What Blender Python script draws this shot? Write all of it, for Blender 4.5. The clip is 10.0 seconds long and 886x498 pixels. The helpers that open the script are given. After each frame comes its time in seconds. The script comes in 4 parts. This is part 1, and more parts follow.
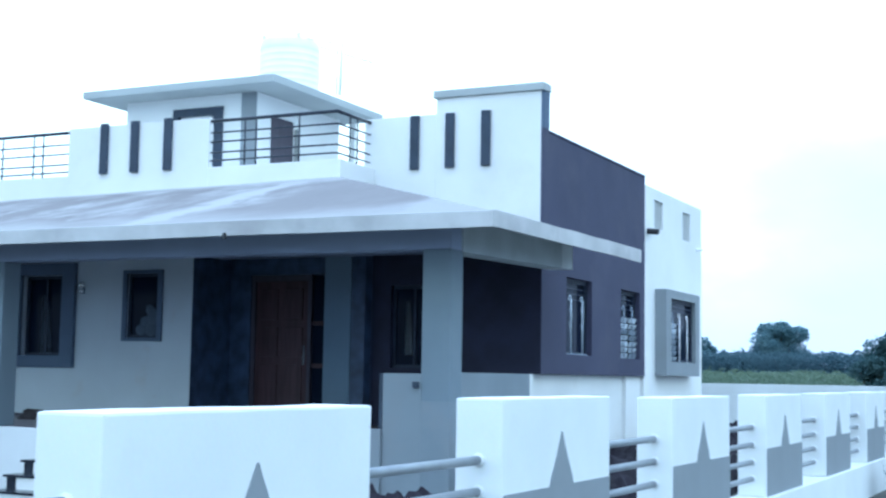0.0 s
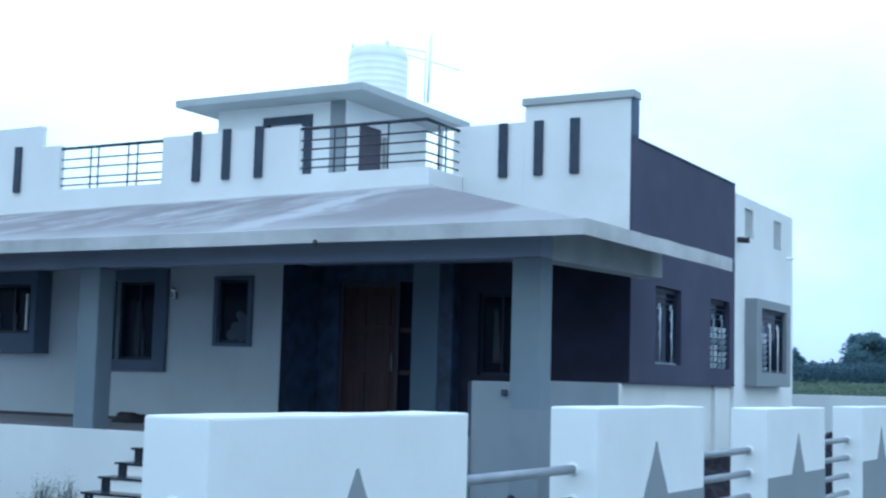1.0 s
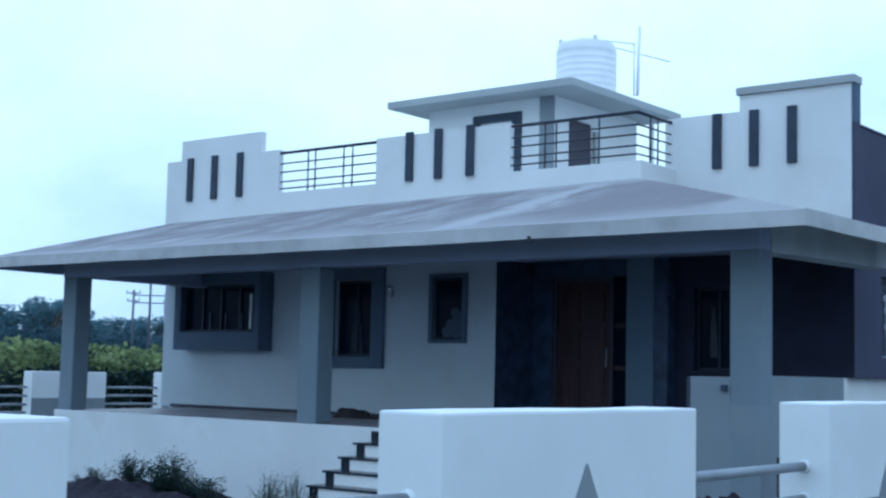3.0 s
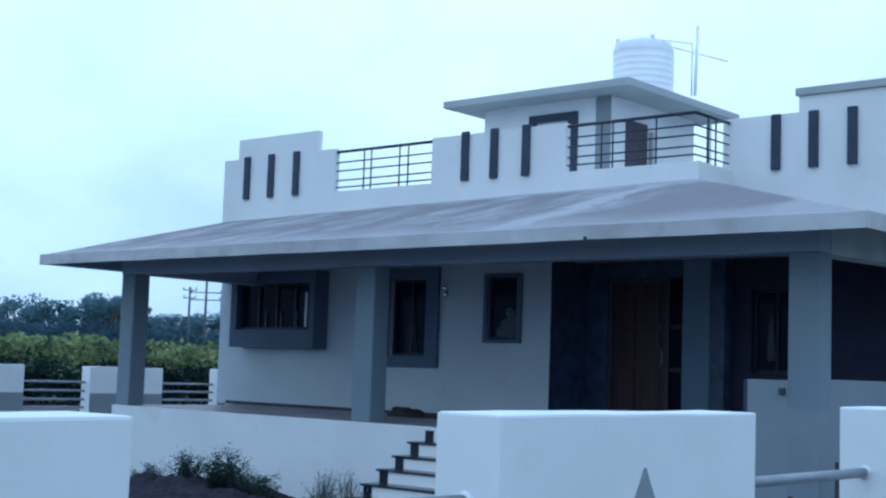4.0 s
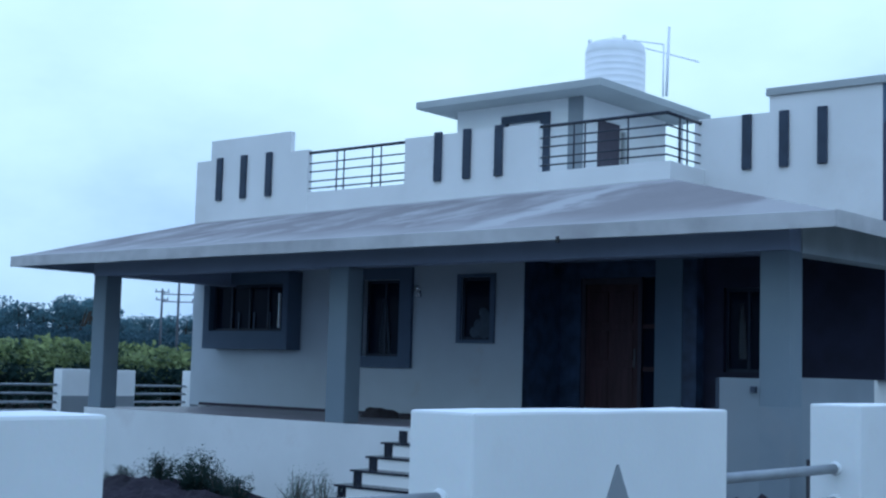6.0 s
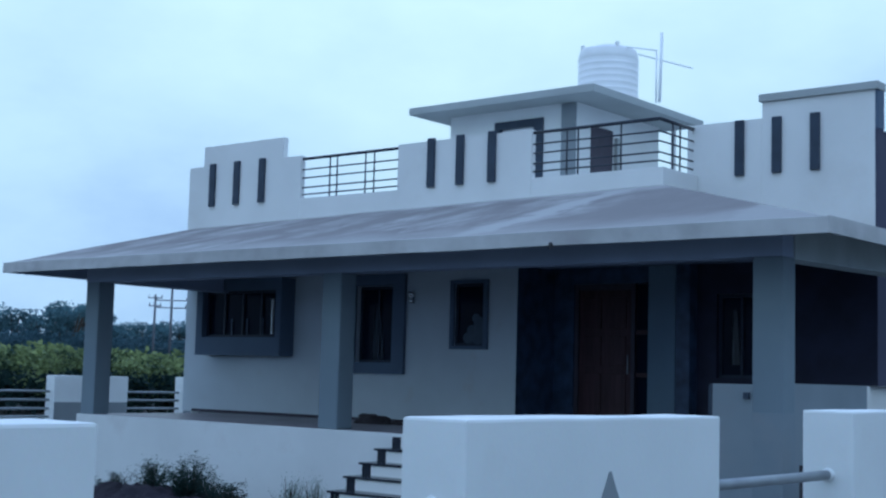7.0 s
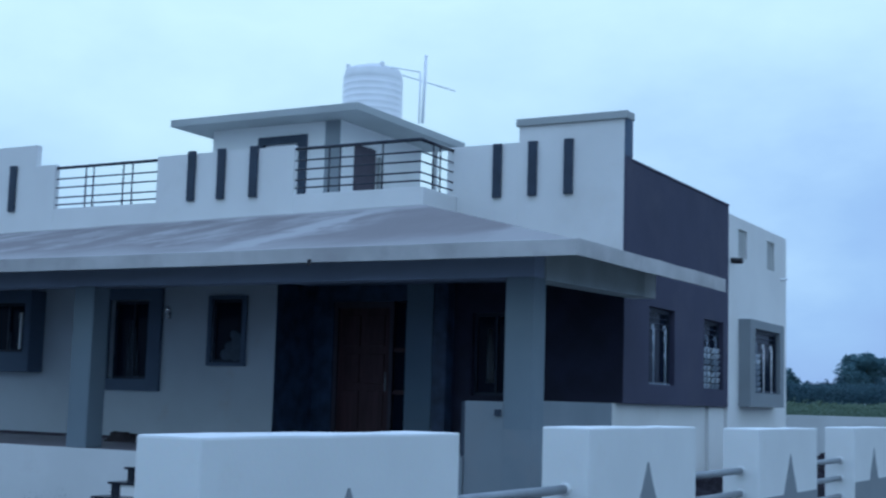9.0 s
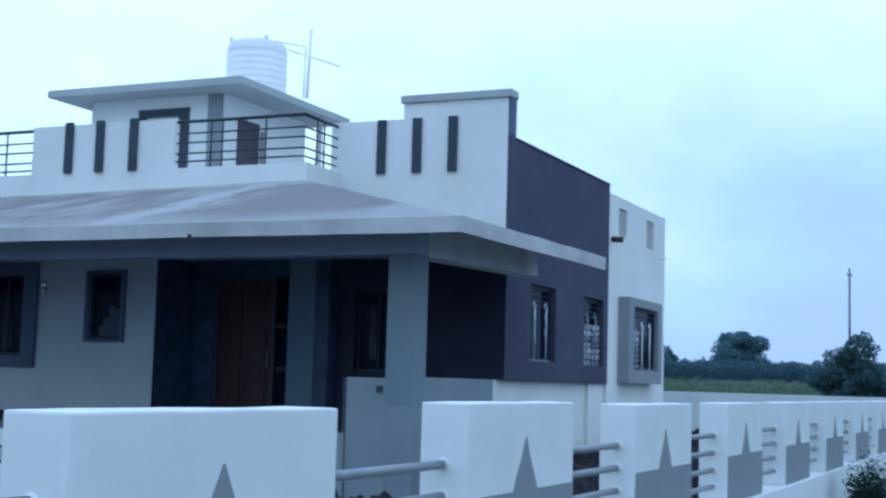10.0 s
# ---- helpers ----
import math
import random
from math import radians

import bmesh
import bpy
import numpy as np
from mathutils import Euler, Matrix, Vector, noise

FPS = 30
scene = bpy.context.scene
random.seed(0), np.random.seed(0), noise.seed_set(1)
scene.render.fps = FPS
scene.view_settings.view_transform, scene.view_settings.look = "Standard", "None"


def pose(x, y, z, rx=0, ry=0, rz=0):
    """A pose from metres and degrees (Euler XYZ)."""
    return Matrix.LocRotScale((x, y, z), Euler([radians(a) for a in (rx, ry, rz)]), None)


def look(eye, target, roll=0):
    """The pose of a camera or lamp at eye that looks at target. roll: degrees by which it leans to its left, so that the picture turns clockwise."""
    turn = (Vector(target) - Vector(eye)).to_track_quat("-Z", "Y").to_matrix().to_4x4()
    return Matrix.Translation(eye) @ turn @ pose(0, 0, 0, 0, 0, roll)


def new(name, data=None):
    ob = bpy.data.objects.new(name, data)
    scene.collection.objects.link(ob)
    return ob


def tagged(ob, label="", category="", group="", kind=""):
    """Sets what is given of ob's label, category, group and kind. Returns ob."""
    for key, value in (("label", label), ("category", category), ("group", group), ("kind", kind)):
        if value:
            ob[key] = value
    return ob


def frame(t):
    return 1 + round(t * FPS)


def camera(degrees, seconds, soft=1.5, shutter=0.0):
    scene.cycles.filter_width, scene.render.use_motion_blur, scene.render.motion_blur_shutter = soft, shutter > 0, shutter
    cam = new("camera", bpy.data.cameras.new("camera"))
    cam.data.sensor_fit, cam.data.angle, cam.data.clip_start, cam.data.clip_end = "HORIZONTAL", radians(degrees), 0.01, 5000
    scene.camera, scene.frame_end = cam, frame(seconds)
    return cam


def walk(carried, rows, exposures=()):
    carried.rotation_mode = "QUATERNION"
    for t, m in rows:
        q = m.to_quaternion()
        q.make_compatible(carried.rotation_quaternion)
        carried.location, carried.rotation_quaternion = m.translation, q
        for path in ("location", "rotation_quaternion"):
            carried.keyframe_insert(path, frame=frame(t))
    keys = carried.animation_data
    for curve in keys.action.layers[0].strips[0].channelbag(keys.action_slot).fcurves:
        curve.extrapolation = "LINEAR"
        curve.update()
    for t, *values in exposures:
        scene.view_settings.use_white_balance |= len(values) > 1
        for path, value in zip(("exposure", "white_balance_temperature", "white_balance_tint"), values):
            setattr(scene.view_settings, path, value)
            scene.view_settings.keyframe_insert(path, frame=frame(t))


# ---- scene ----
cam = camera(36.63, 10.0, soft=2.3, shutter=0.4)

PATH = [
    (0, (0.076, 0.077, 1.611), (-8.590, 18.003, 3.496), 0.94),
    (0.5, (0.036, 0.062, 1.612), (-9.221, 17.679, 3.600), 1.15),
    (1, (0.021, 0.040, 1.611), (-9.752, 17.378, 3.580), 1.55),
    (1.5, (0.006, 0.019, 1.608), (-10.513, 16.916, 3.568), 1.42),
    (2, (-0.007, 0.011, 1.608), (-11.262, 16.429, 3.552), 1.27),
    (2.5, (-0.008, -0.007, 1.611), (-11.774, 16.045, 3.581), 1.20),
    (3, (-0.029, -0.008, 1.607), (-12.383, 15.614, 3.440), 1.33),
    (3.2, (-0.028, -0.030, 1.608), (-12.567, 15.446, 3.413), 1.36),
    (4.3, (-0.060, -0.008, 1.616), (-13.081, 15.064, 3.437), 2.08),
    (4.5, (-0.069, -0.001, 1.607), (-12.984, 15.152, 3.501), 2.12),
    (5, (-0.094, 0.040, 1.605), (-12.966, 15.236, 3.444), 2.06),
    (5.5, (-0.054, -0.008, 1.604), (-12.741, 15.362, 3.278), 1.88),
    (5.7, (-0.042, -0.023, 1.604), (-12.703, 15.360, 3.359), 1.69),
    (6.8, (-0.030, -0.032, 1.611), (-12.696, 15.332, 3.490), 1.59),
    (7, (-0.034, -0.023, 1.610), (-12.625, 15.399, 3.522), 1.59),
    (7.5, (-0.016, -0.027, 1.609), (-12.210, 15.700, 3.611), 1.75),
    (8, (0.011, -0.020, 1.607), (-11.466, 16.242, 3.561), 1.52),
    (8.5, (0.031, 0.004, 1.607), (-10.535, 16.859, 3.675), 1.52),
    (9, (0.053, 0.013, 1.612), (-9.647, 17.357, 3.875), 1.66),
    (9.5, (0.049, 0.050, 1.609), (-8.891, 17.807, 3.794), 1.63),
    (10, (0.065, 0.045, 1.603), (-8.109, 18.191, 3.580), 1.63),
]
EXPOSURES = [
    (0.0, 0.84, 4530, 9), (0.5, 0.45, 4480, 9), (1.0, 0.36, 4480, 9), (1.5, 0.36, 4480, 9), (2.0, 0.15, 4420, 10), (3.0, -0.05, 4360, 11),
    (4.5, -0.31, 4320, 13), (5.0, -0.52, 4320, 13), (5.5, -0.21, 4310, 13), (7.0, -0.47, 4320, 13), (8.0, -0.38, 4300, 13), (8.5, -0.33, 4300, 13),
    (9.0, -0.52, 4270, 13), (9.5, -0.42, 4290, 13), (10.0, -0.09, 4370, 13),
]
walk(cam, [(t, look(eye, target, roll)) for t, eye, target, roll in PATH], EXPOSURES)

# ---- world and light ----
GROUND, YARD = -0.09, -0.38
world = bpy.data.worlds.new("overcast_sky")
scene.world = world
world.use_nodes = True
wn, wl = world.node_tree.nodes, world.node_tree.links
wn.clear()
sky = wn.new("ShaderNodeTexSky")
sky.sky_type = "NISHITA"
sky.sun_disc = False
sky.sun_elevation = radians(55)
sky.sun_rotation = radians(190)
sky.air_density, sky.dust_density, sky.ozone_density = 1.0, 2.0, 1.5
sky_bg = wn.new("ShaderNodeBackground")
sky_bg.inputs["Strength"].default_value = 0.10
wl.new(sky.outputs[0], sky_bg.inputs["Color"])
coord = wn.new("ShaderNodeTexCoord")
stretch = wn.new("ShaderNodeMapping")
stretch.inputs["Scale"].default_value = (1.0, 1.0, 1.9)
wl.new(coord.outputs["Generated"], stretch.inputs["Vector"])
puffs = wn.new("ShaderNodeTexNoise")
puffs.inputs["Scale"].default_value = 3.2
puffs.inputs["Detail"].default_value = 6.0
puffs.inputs["Roughness"].default_value = 0.55
wl.new(stretch.outputs[0], puffs.inputs["Vector"])
split = wn.new("ShaderNodeSeparateXYZ")
wl.new(coord.outputs["Generated"], split.inputs[0])
height = wn.new("ShaderNodeMapRange")
height.inputs["From Min"].default_value = 0.0
height.inputs["From Max"].default_value = 1.0
wl.new(split.outputs["Z"], height.inputs["Value"])
mix_in = wn.new("ShaderNodeMath")
mix_in.operation = "MULTIPLY_ADD"
mix_in.inputs[1].default_value = 0.38
wl.new(puffs.outputs["Fac"], mix_in.inputs[0])
lift = wn.new("ShaderNodeMath")
lift.operation = "MULTIPLY_ADD"
lift.inputs[1].default_value = 1.0
lift.inputs[2].default_value = -0.19
wl.new(height.outputs[0], lift.inputs[0])
east = wn.new("ShaderNodeMapRange")
east.interpolation_type = "SMOOTHSTEP"
for key, v in (("From Min", -0.60), ("From Max", 0.10), ("To Min", 0.02), ("To Max", -0.08)):
    east.inputs[key].default_value = v
wl.new(split.outputs["X"], east.inputs["Value"])
drift = wn.new("ShaderNodeMath")
drift.operation = "ADD"
wl.new(lift.outputs[0], drift.inputs[0])
wl.new(east.outputs[0], drift.inputs[1])
wl.new(drift.outputs[0], mix_in.inputs[2])
cloud_ramp = wn.new("ShaderNodeValToRGB")
cloud_ramp.color_ramp.elements[0].position = 0.0
cloud_ramp.color_ramp.elements[0].color = (0.65, 0.705, 0.725, 1)
cloud_ramp.color_ramp.elements[1].position = 1.0
cloud_ramp.color_ramp.elements[1].color = (1.35, 1.42, 1.42, 1)
for at, tone in ((0.07, (0.735, 0.815, 0.775)), (0.20, (1.10, 1.15, 0.90)), (0.29, (1.32, 1.34, 0.95)), (0.45, (1.00, 1.06, 0.98))):
    cloud_ramp.color_ramp.elements.new(at).color = (*tone, 1)
wl.new(mix_in.outputs[0], cloud_ramp.inputs["Fac"])
cloud_bg = wn.new("ShaderNodeBackground")
cloud_bg.inputs["Strength"].default_value = 1.0
wl.new(cloud_ramp.outputs[0], cloud_bg.inputs["Color"])
veil = wn.new("ShaderNodeMixShader")
veil.inputs[0].default_value = 0.94
wl.new(sky_bg.outputs[0], veil.inputs[1])
wl.new(cloud_bg.outputs[0], veil.inputs[2])
wout = wn.new("ShaderNodeOutputWorld")
wl.new(veil.outputs[0], wout.inputs["Surface"])

sun = new("sun", bpy.data.lights.new("sun", "SUN"))
sun.data.energy = 0.15
sun.data.angle = radians(40)
sun.data.color = (1.0, 0.97, 0.93)
sun.matrix_world = look((2, -6, 34), (-10, 12, 0))


# ---- materials ----
def material(name, color, rough=0.8, metal=0.0, var=0.12, scale=3.0, fine=45.0, bump=0.06,
             stain=None, stain_scale=1.2, stain_low=0.5, stain_high=0.75, spec=0.3, stretch=(1, 1, 1), trans=0.0, turn=0.0):
    """Painted or mineral surface: broad patches, fine grain, optional stains."""
    m = bpy.data.materials.new(name)
    m.use_nodes = True
    n, l = m.node_tree.nodes, m.node_tree.links
    b = n["Principled BSDF"]
    b.inputs["Roughness"].default_value = rough
    b.inputs["Metallic"].default_value = metal
    b.inputs["Specular IOR Level"].default_value = spec
    if trans:
        b.inputs["Transmission Weight"].default_value = trans
    tc = n.new("ShaderNodeTexCoord")
    mp = n.new("ShaderNodeMapping")
    mp.inputs["Scale"].default_value = stretch
    mp.inputs["Rotation"].default_value = (0, 0, turn)
    l.new(tc.outputs["Object"], mp.inputs["Vector"])
    broad = n.new("ShaderNodeTexNoise")
    broad.inputs["Scale"].default_value = scale
    broad.inputs["Detail"].default_value = 4
    l.new(mp.outputs[0], broad.inputs["Vector"])
    grain = n.new("ShaderNodeTexNoise")
    grain.inputs["Scale"].default_value = fine
    grain.inputs["Detail"].default_value = 2
    l.new(tc.outputs["Object"], grain.inputs["Vector"])
    ramp = n.new("ShaderNodeValToRGB")
    ramp.color_ramp.elements[0].position, ramp.color_ramp.elements[1].position = 0.3, 0.7
    ramp.color_ramp.elements[0].color = (*[c * (1 - var) for c in color], 1)
    ramp.color_ramp.elements[1].color = (*[min(1, c * (1 + var)) for c in color], 1)
    l.new(broad.outputs["Fac"], ramp.inputs["Fac"])
    top = ramp.outputs["Color"]
    if stain:
        sn = n.new("ShaderNodeTexNoise")
        sn.inputs["Scale"].default_value = stain_scale
        sn.inputs["Detail"].default_value = 6
        sn.inputs["Roughness"].default_value = 0.6
        l.new(mp.outputs[0], sn.inputs["Vector"])
        sr = n.new("ShaderNodeMapRange")
        sr.inputs["From Min"].default_value, sr.inputs["From Max"].default_value = stain_low, stain_high
        l.new(sn.outputs["Fac"], sr.inputs["Value"])
        mx = n.new("ShaderNodeMix")
        mx.data_type = "RGBA"
        l.new(sr.outputs[0], mx.inputs["Factor"])
        l.new(top, mx.inputs["A"])
        mx.inputs["B"].default_value = (*stain, 1)
        top = mx.outputs["Result"]
    gm = n.new("ShaderNodeMix")
    gm.data_type, gm.blend_type = "RGBA", "MULTIPLY"
    gm.inputs["Factor"].default_value = 0.18
    l.new(top, gm.inputs["A"])
    l.new(grain.outputs["Color"], gm.inputs["B"])
    hs = n.new("ShaderNodeMix")
    hs.data_type = "RGBA"
    hs.inputs["Factor"].default_value = 0.3
    l.new(top, hs.inputs["A"])
    l.new(gm.outputs["Result"], hs.inputs["B"])
    l.new(hs.outputs["Result"], b.inputs["Base Color"])
    if bump:
        bp = n.new("ShaderNodeBump")
        bp.inputs["Strength"].default_value = bump
        bp.inputs["Distance"].default_value = 0.01
        l.new(grain.outputs["Fac"], bp.inputs["Height"])
        l.new(bp.outputs[0], b.inputs["Normal"])
    return m


def leaf_material(name, dark, light, spread=0.5, clump=0.5, contrast=1.4):
    m = bpy.data.materials.new(name)
    m.use_nodes = True
    n, l = m.node_tree.nodes, m.node_tree.links
    b = n["Principled BSDF"]
    b.inputs["Roughness"].default_value = 0.6
    b.inputs["Specular IOR Level"].default_value = 0.2
    geo = n.new("ShaderNodeNewGeometry")
    tc = n.new("ShaderNodeTexCoord")
    no = n.new("ShaderNodeTexNoise")
    no.inputs["Scale"].default_value = clump
    no.inputs["Detail"].default_value = 3
    l.new(tc.outputs["Object"], no.inputs["Vector"])
    ad = n.new("ShaderNodeMath")
    ad.operation = "MULTIPLY_ADD"
    ad.inputs[1].default_value = spread
    l.new(geo.outputs["Random Per Island"], ad.inputs[0])
    sc = n.new("ShaderNodeMath")
    sc.operation = "MULTIPLY_ADD"
    sc.inputs[1].default_value = contrast
    sc.inputs[2].default_value = 0.25 - 0.5 * contrast
    l.new(no.outputs["Fac"], sc.inputs[0])
    l.new(sc.outputs[0], ad.inputs[2])
    mx = n.new("ShaderNodeMix")
    mx.data_type = "RGBA"
    mx.inputs["A"].default_value = (*dark, 1)
    mx.inputs["B"].default_value = (*light, 1)
    mx.clamp_factor = True
    l.new(ad.outputs[0], mx.inputs["Factor"])
    l.new(mx.outputs["Result"], b.inputs["Base Color"])
    thin = n.new("ShaderNodeBsdfTranslucent")
    l.new(mx.outputs["Result"], thin.inputs["Color"])
    both = n.new("ShaderNodeMixShader")
    both.inputs[0].default_value = 0.4
    l.new(b.outputs[0], both.inputs[1])
    l.new(thin.outputs[0], both.inputs[2])
    l.new(both.outputs[0], n["Material Output"].inputs["Surface"])
    return m


WHITE = material("white_emulsion", (0.75, 0.75, 0.73), 0.75, var=0.05, scale=0.8, stain=(0.62, 0.60, 0.56), stain_scale=0.7, stain_low=0.58, stain_high=0.95)
FENCE_WHITE = material("white_exterior_paint", (0.75, 0.765, 0.755), 0.7, var=0.055, scale=1.1, stain=(0.66, 0.65, 0.62), stain_scale=1.6, stain_low=0.58, stain_high=0.95)
CREAM = material("pale_blue_emulsion", (0.515, 0.555, 0.595), 0.8, var=0.06, scale=1.0, stain=(0.46, 0.43, 0.42), stain_scale=1.5, stain_low=0.62, stain_high=0.9)
GREY = material("grey_paint", (0.25, 0.272, 0.29), 0.75, var=0.06, scale=1.5, stain=(0.235, 0.245, 0.255), stain_scale=2.0, stain_low=0.55, stain_high=0.8)
MID_GREY = material("window_band_grey", (0.10, 0.13, 0.19), 0.75, var=0.06, scale=1.5)
COLUMN = material("column_grey_paint", (0.192, 0.230, 0.270), 0.8, var=0.06, scale=1.2, stain=(0.215, 0.248, 0.275), stain_scale=1.2, stain_low=0.55, stain_high=0.85)
DADO = material("paler_column_foot", (0.214, 0.246, 0.282), 0.85, var=0.08, scale=1.4, stain=(0.235, 0.255, 0.28), stain_scale=2.0, stain_low=0.5, stain_high=0.8)
HALF_WALL = material("porch_wall_paint", (0.228, 0.258, 0.29), 0.8, var=0.07, scale=1.2, stain=(0.23, 0.24, 0.26), stain_scale=1.4, stain_low=0.5, stain_high=0.8)
PLINTH = material("splashed_white_paint", (0.70, 0.71, 0.71), 0.8, var=0.06, scale=0.9, stain=(0.46, 0.43, 0.42), stain_scale=0.9, stain_low=0.56, stain_high=0.98)
PURPLE = material("mauve_texture_paint", (0.056, 0.057, 0.097), 0.85, var=0.10, scale=1.2, fine=30, bump=0.4, stain=(0.078, 0.078, 0.114), stain_scale=0.9, stain_low=0.5, stain_high=0.8)
PILASTER = material("blue_grey_pilaster_paint", (0.16, 0.21, 0.275), 0.8, var=0.07, scale=1.2, stain=(0.125, 0.15, 0.17), stain_scale=1.2, stain_low=0.55, stain_high=0.85)
# Side beam and its end: the sky light on them is put into paler colours.
BEAM_LIT_END = material("lit_beam_end_plaster", (0.60, 0.63, 0.63), 0.85, var=0.08, scale=2.0)
BEAM_LIT_SIDE = material("lit_beam_plaster", (0.46, 0.50, 0.51), 0.85, var=0.10, scale=2.0)
PALE_GREY = material("pale_vent_grey", (0.40, 0.41, 0.40), 0.85, var=0.06)
# Porch wall: its deep shade is put into this near-black colour.
MAROON = material("shaded_maroon_wall", (0.021, 0.022, 0.048), 0.6, var=0.25, scale=2.5)
TILE = material("slate_blue_tile", (0.042, 0.062, 0.115), 0.35, var=0.45, scale=4.0)
BAR = material("dark_brown_bar_paint", (0.040, 0.052, 0.078), 0.6, var=0.15, scale=4)
DARK_FRAME = material("dark_window_frame", (0.022, 0.030, 0.052), 0.5, var=0.15, scale=4)
RAIL = material("black_rail_enamel", (0.03, 0.035, 0.05), 0.4, metal=0.3, var=0.1)
FASCIA = material("whitewashed_fascia", (0.475, 0.47, 0.468), 0.85, var=0.16, scale=1.7, stain=(0.335, 0.32, 0.33), stain_scale=1.5, stain_low=0.52, stain_high=0.8)
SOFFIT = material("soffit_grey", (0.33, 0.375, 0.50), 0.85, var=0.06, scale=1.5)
SLAB = material("stair_roof_paint", (0.40, 0.42, 0.415), 0.85, var=0.06, scale=1.0)
FLOOR = material("veranda_floor_tile", (0.29, 0.265, 0.285), 0.45, var=0.15, scale=2.0, stain=(0.12, 0.105, 0.11), stain_scale=0.8, stain_low=0.5, stain_high=0.8)
GRANITE = material("black_granite", (0.018, 0.021, 0.032), 0.25, var=0.3, scale=20)
DOOR = material("red_brown_door_wood", (0.050, 0.024, 0.030), 0.5, var=0.3, scale=3, stretch=(6, 6, 0.6))
DARK_DOOR = material("dark_brown_door", (0.055, 0.048, 0.066), 0.6, var=0.2, scale=3, stretch=(6, 6, 0.6))
PIPE = material("galvanised_pipe", (0.27, 0.29, 0.31), 0.5, metal=0.3, var=0.12, scale=6)
TANK = material("white_tank_plastic", (0.87, 0.87, 0.86), 0.45, var=0.04, scale=2)
PVC = material("pvc_pipe", (0.93, 0.94, 0.95), 0.5, var=0.05, scale=3)
SPOUT = material("black_spout_plastic", (0.03, 0.03, 0.035), 0.5, var=0.1)
DARK_CURTAIN = material("dark_hanging_cloth", (0.09, 0.11, 0.145), 0.9, var=0.15, scale=5, stretch=(8, 8, 0.5))
DIM_CURTAIN = material("grey_curtain", (0.22, 0.24, 0.26), 0.9, var=0.15, scale=5, stretch=(8, 8, 0.5))
# Sky reflected in the slats is put into these tones; grille bars share them.
LOUVRE = material("pale_louvre_glass", (0.55, 0.60, 0.66), 0.35, var=0.25, scale=9)
LOUVRE_DULL = material("dim_louvre_glass", (0.25, 0.29, 0.35), 0.4, var=0.3, scale=9)
PANE_CLOTH = material("cloth_behind_pane", (0.082, 0.103, 0.135), 0.9, var=0.15, scale=6)
INSIDE = material("dim_room_plaster", (0.20, 0.20, 0.20), 0.9, var=0.1)
SOIL = material("red_brown_soil", (0.021, 0.018, 0.026), 0.95, var=0.3, scale=2.5, fine=25, bump=0.8)
EARTH = material("dry_field_earth", (0.10, 0.097, 0.092), 0.95, var=0.2, scale=0.3, fine=10, bump=0.6, stain=(0.072, 0.085, 0.06), stain_scale=0.12, stain_low=0.45, stain_high=0.65)
CEMENT = material("plain_cement_render", (0.54, 0.56, 0.56), 0.9, var=0.1, scale=0.6)
BARK = material("bark", (0.09, 0.075, 0.06), 0.9, var=0.25, scale=6)
POLE = material("weathered_pole", (0.11, 0.115, 0.13), 0.8, var=0.15, scale=4)
PORCELAIN = material("silvered_lamp_glass", (0.9, 0.9, 0.9), 0.12, metal=0.9, var=0.02)
CLOTH = material("dark_bundle_cloth", (0.04, 0.035, 0.04), 0.9, var=0.3, scale=8)
# Far tree and hedge leaves run pale and bluish: distance haze put into colour.
LEAF_FAR = leaf_material("hazy_far_tree_leaves", (0.10, 0.172, 0.205), (0.195, 0.295, 0.315), 0.25, 0.6, 1.5)
LEAF_HEDGE = leaf_material("hazy_hedgerow_leaves", (0.062, 0.108, 0.138), (0.105, 0.165, 0.190), 0.25, 0.25, 1.6)
LEAF_CROP = leaf_material("vine_crop_leaves", (0.024, 0.050, 0.030), (0.37, 0.43, 0.17), 0.45, 1.3, 2.4)
# Field grass is greyed a little for haze as well.
LEAF_GRASS = leaf_material("field_grass", (0.105, 0.152, 0.108), (0.155, 0.205, 0.142))
LEAF_BUSH = leaf_material("bushy_tree_leaves", (0.052, 0.100, 0.112), (0.115, 0.180, 0.178), 0.25, 0.9, 1.6)
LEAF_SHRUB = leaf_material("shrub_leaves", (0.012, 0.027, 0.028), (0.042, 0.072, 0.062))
LEAF_WEED = leaf_material("grey_green_weed", (0.17, 0.215, 0.20), (0.36, 0.42, 0.38))


def glass_material():
    m = bpy.data.materials.new("window_glass")
    m.use_nodes = True
    b = m.node_tree.nodes["Principled BSDF"]
    b.inputs["Base Color"].default_value = (0.009, 0.013, 0.027, 1)
    b.inputs["Roughness"].default_value = 0.08
    b.inputs["Specular IOR Level"].default_value = 0.03
    return m


GLASS = glass_material()


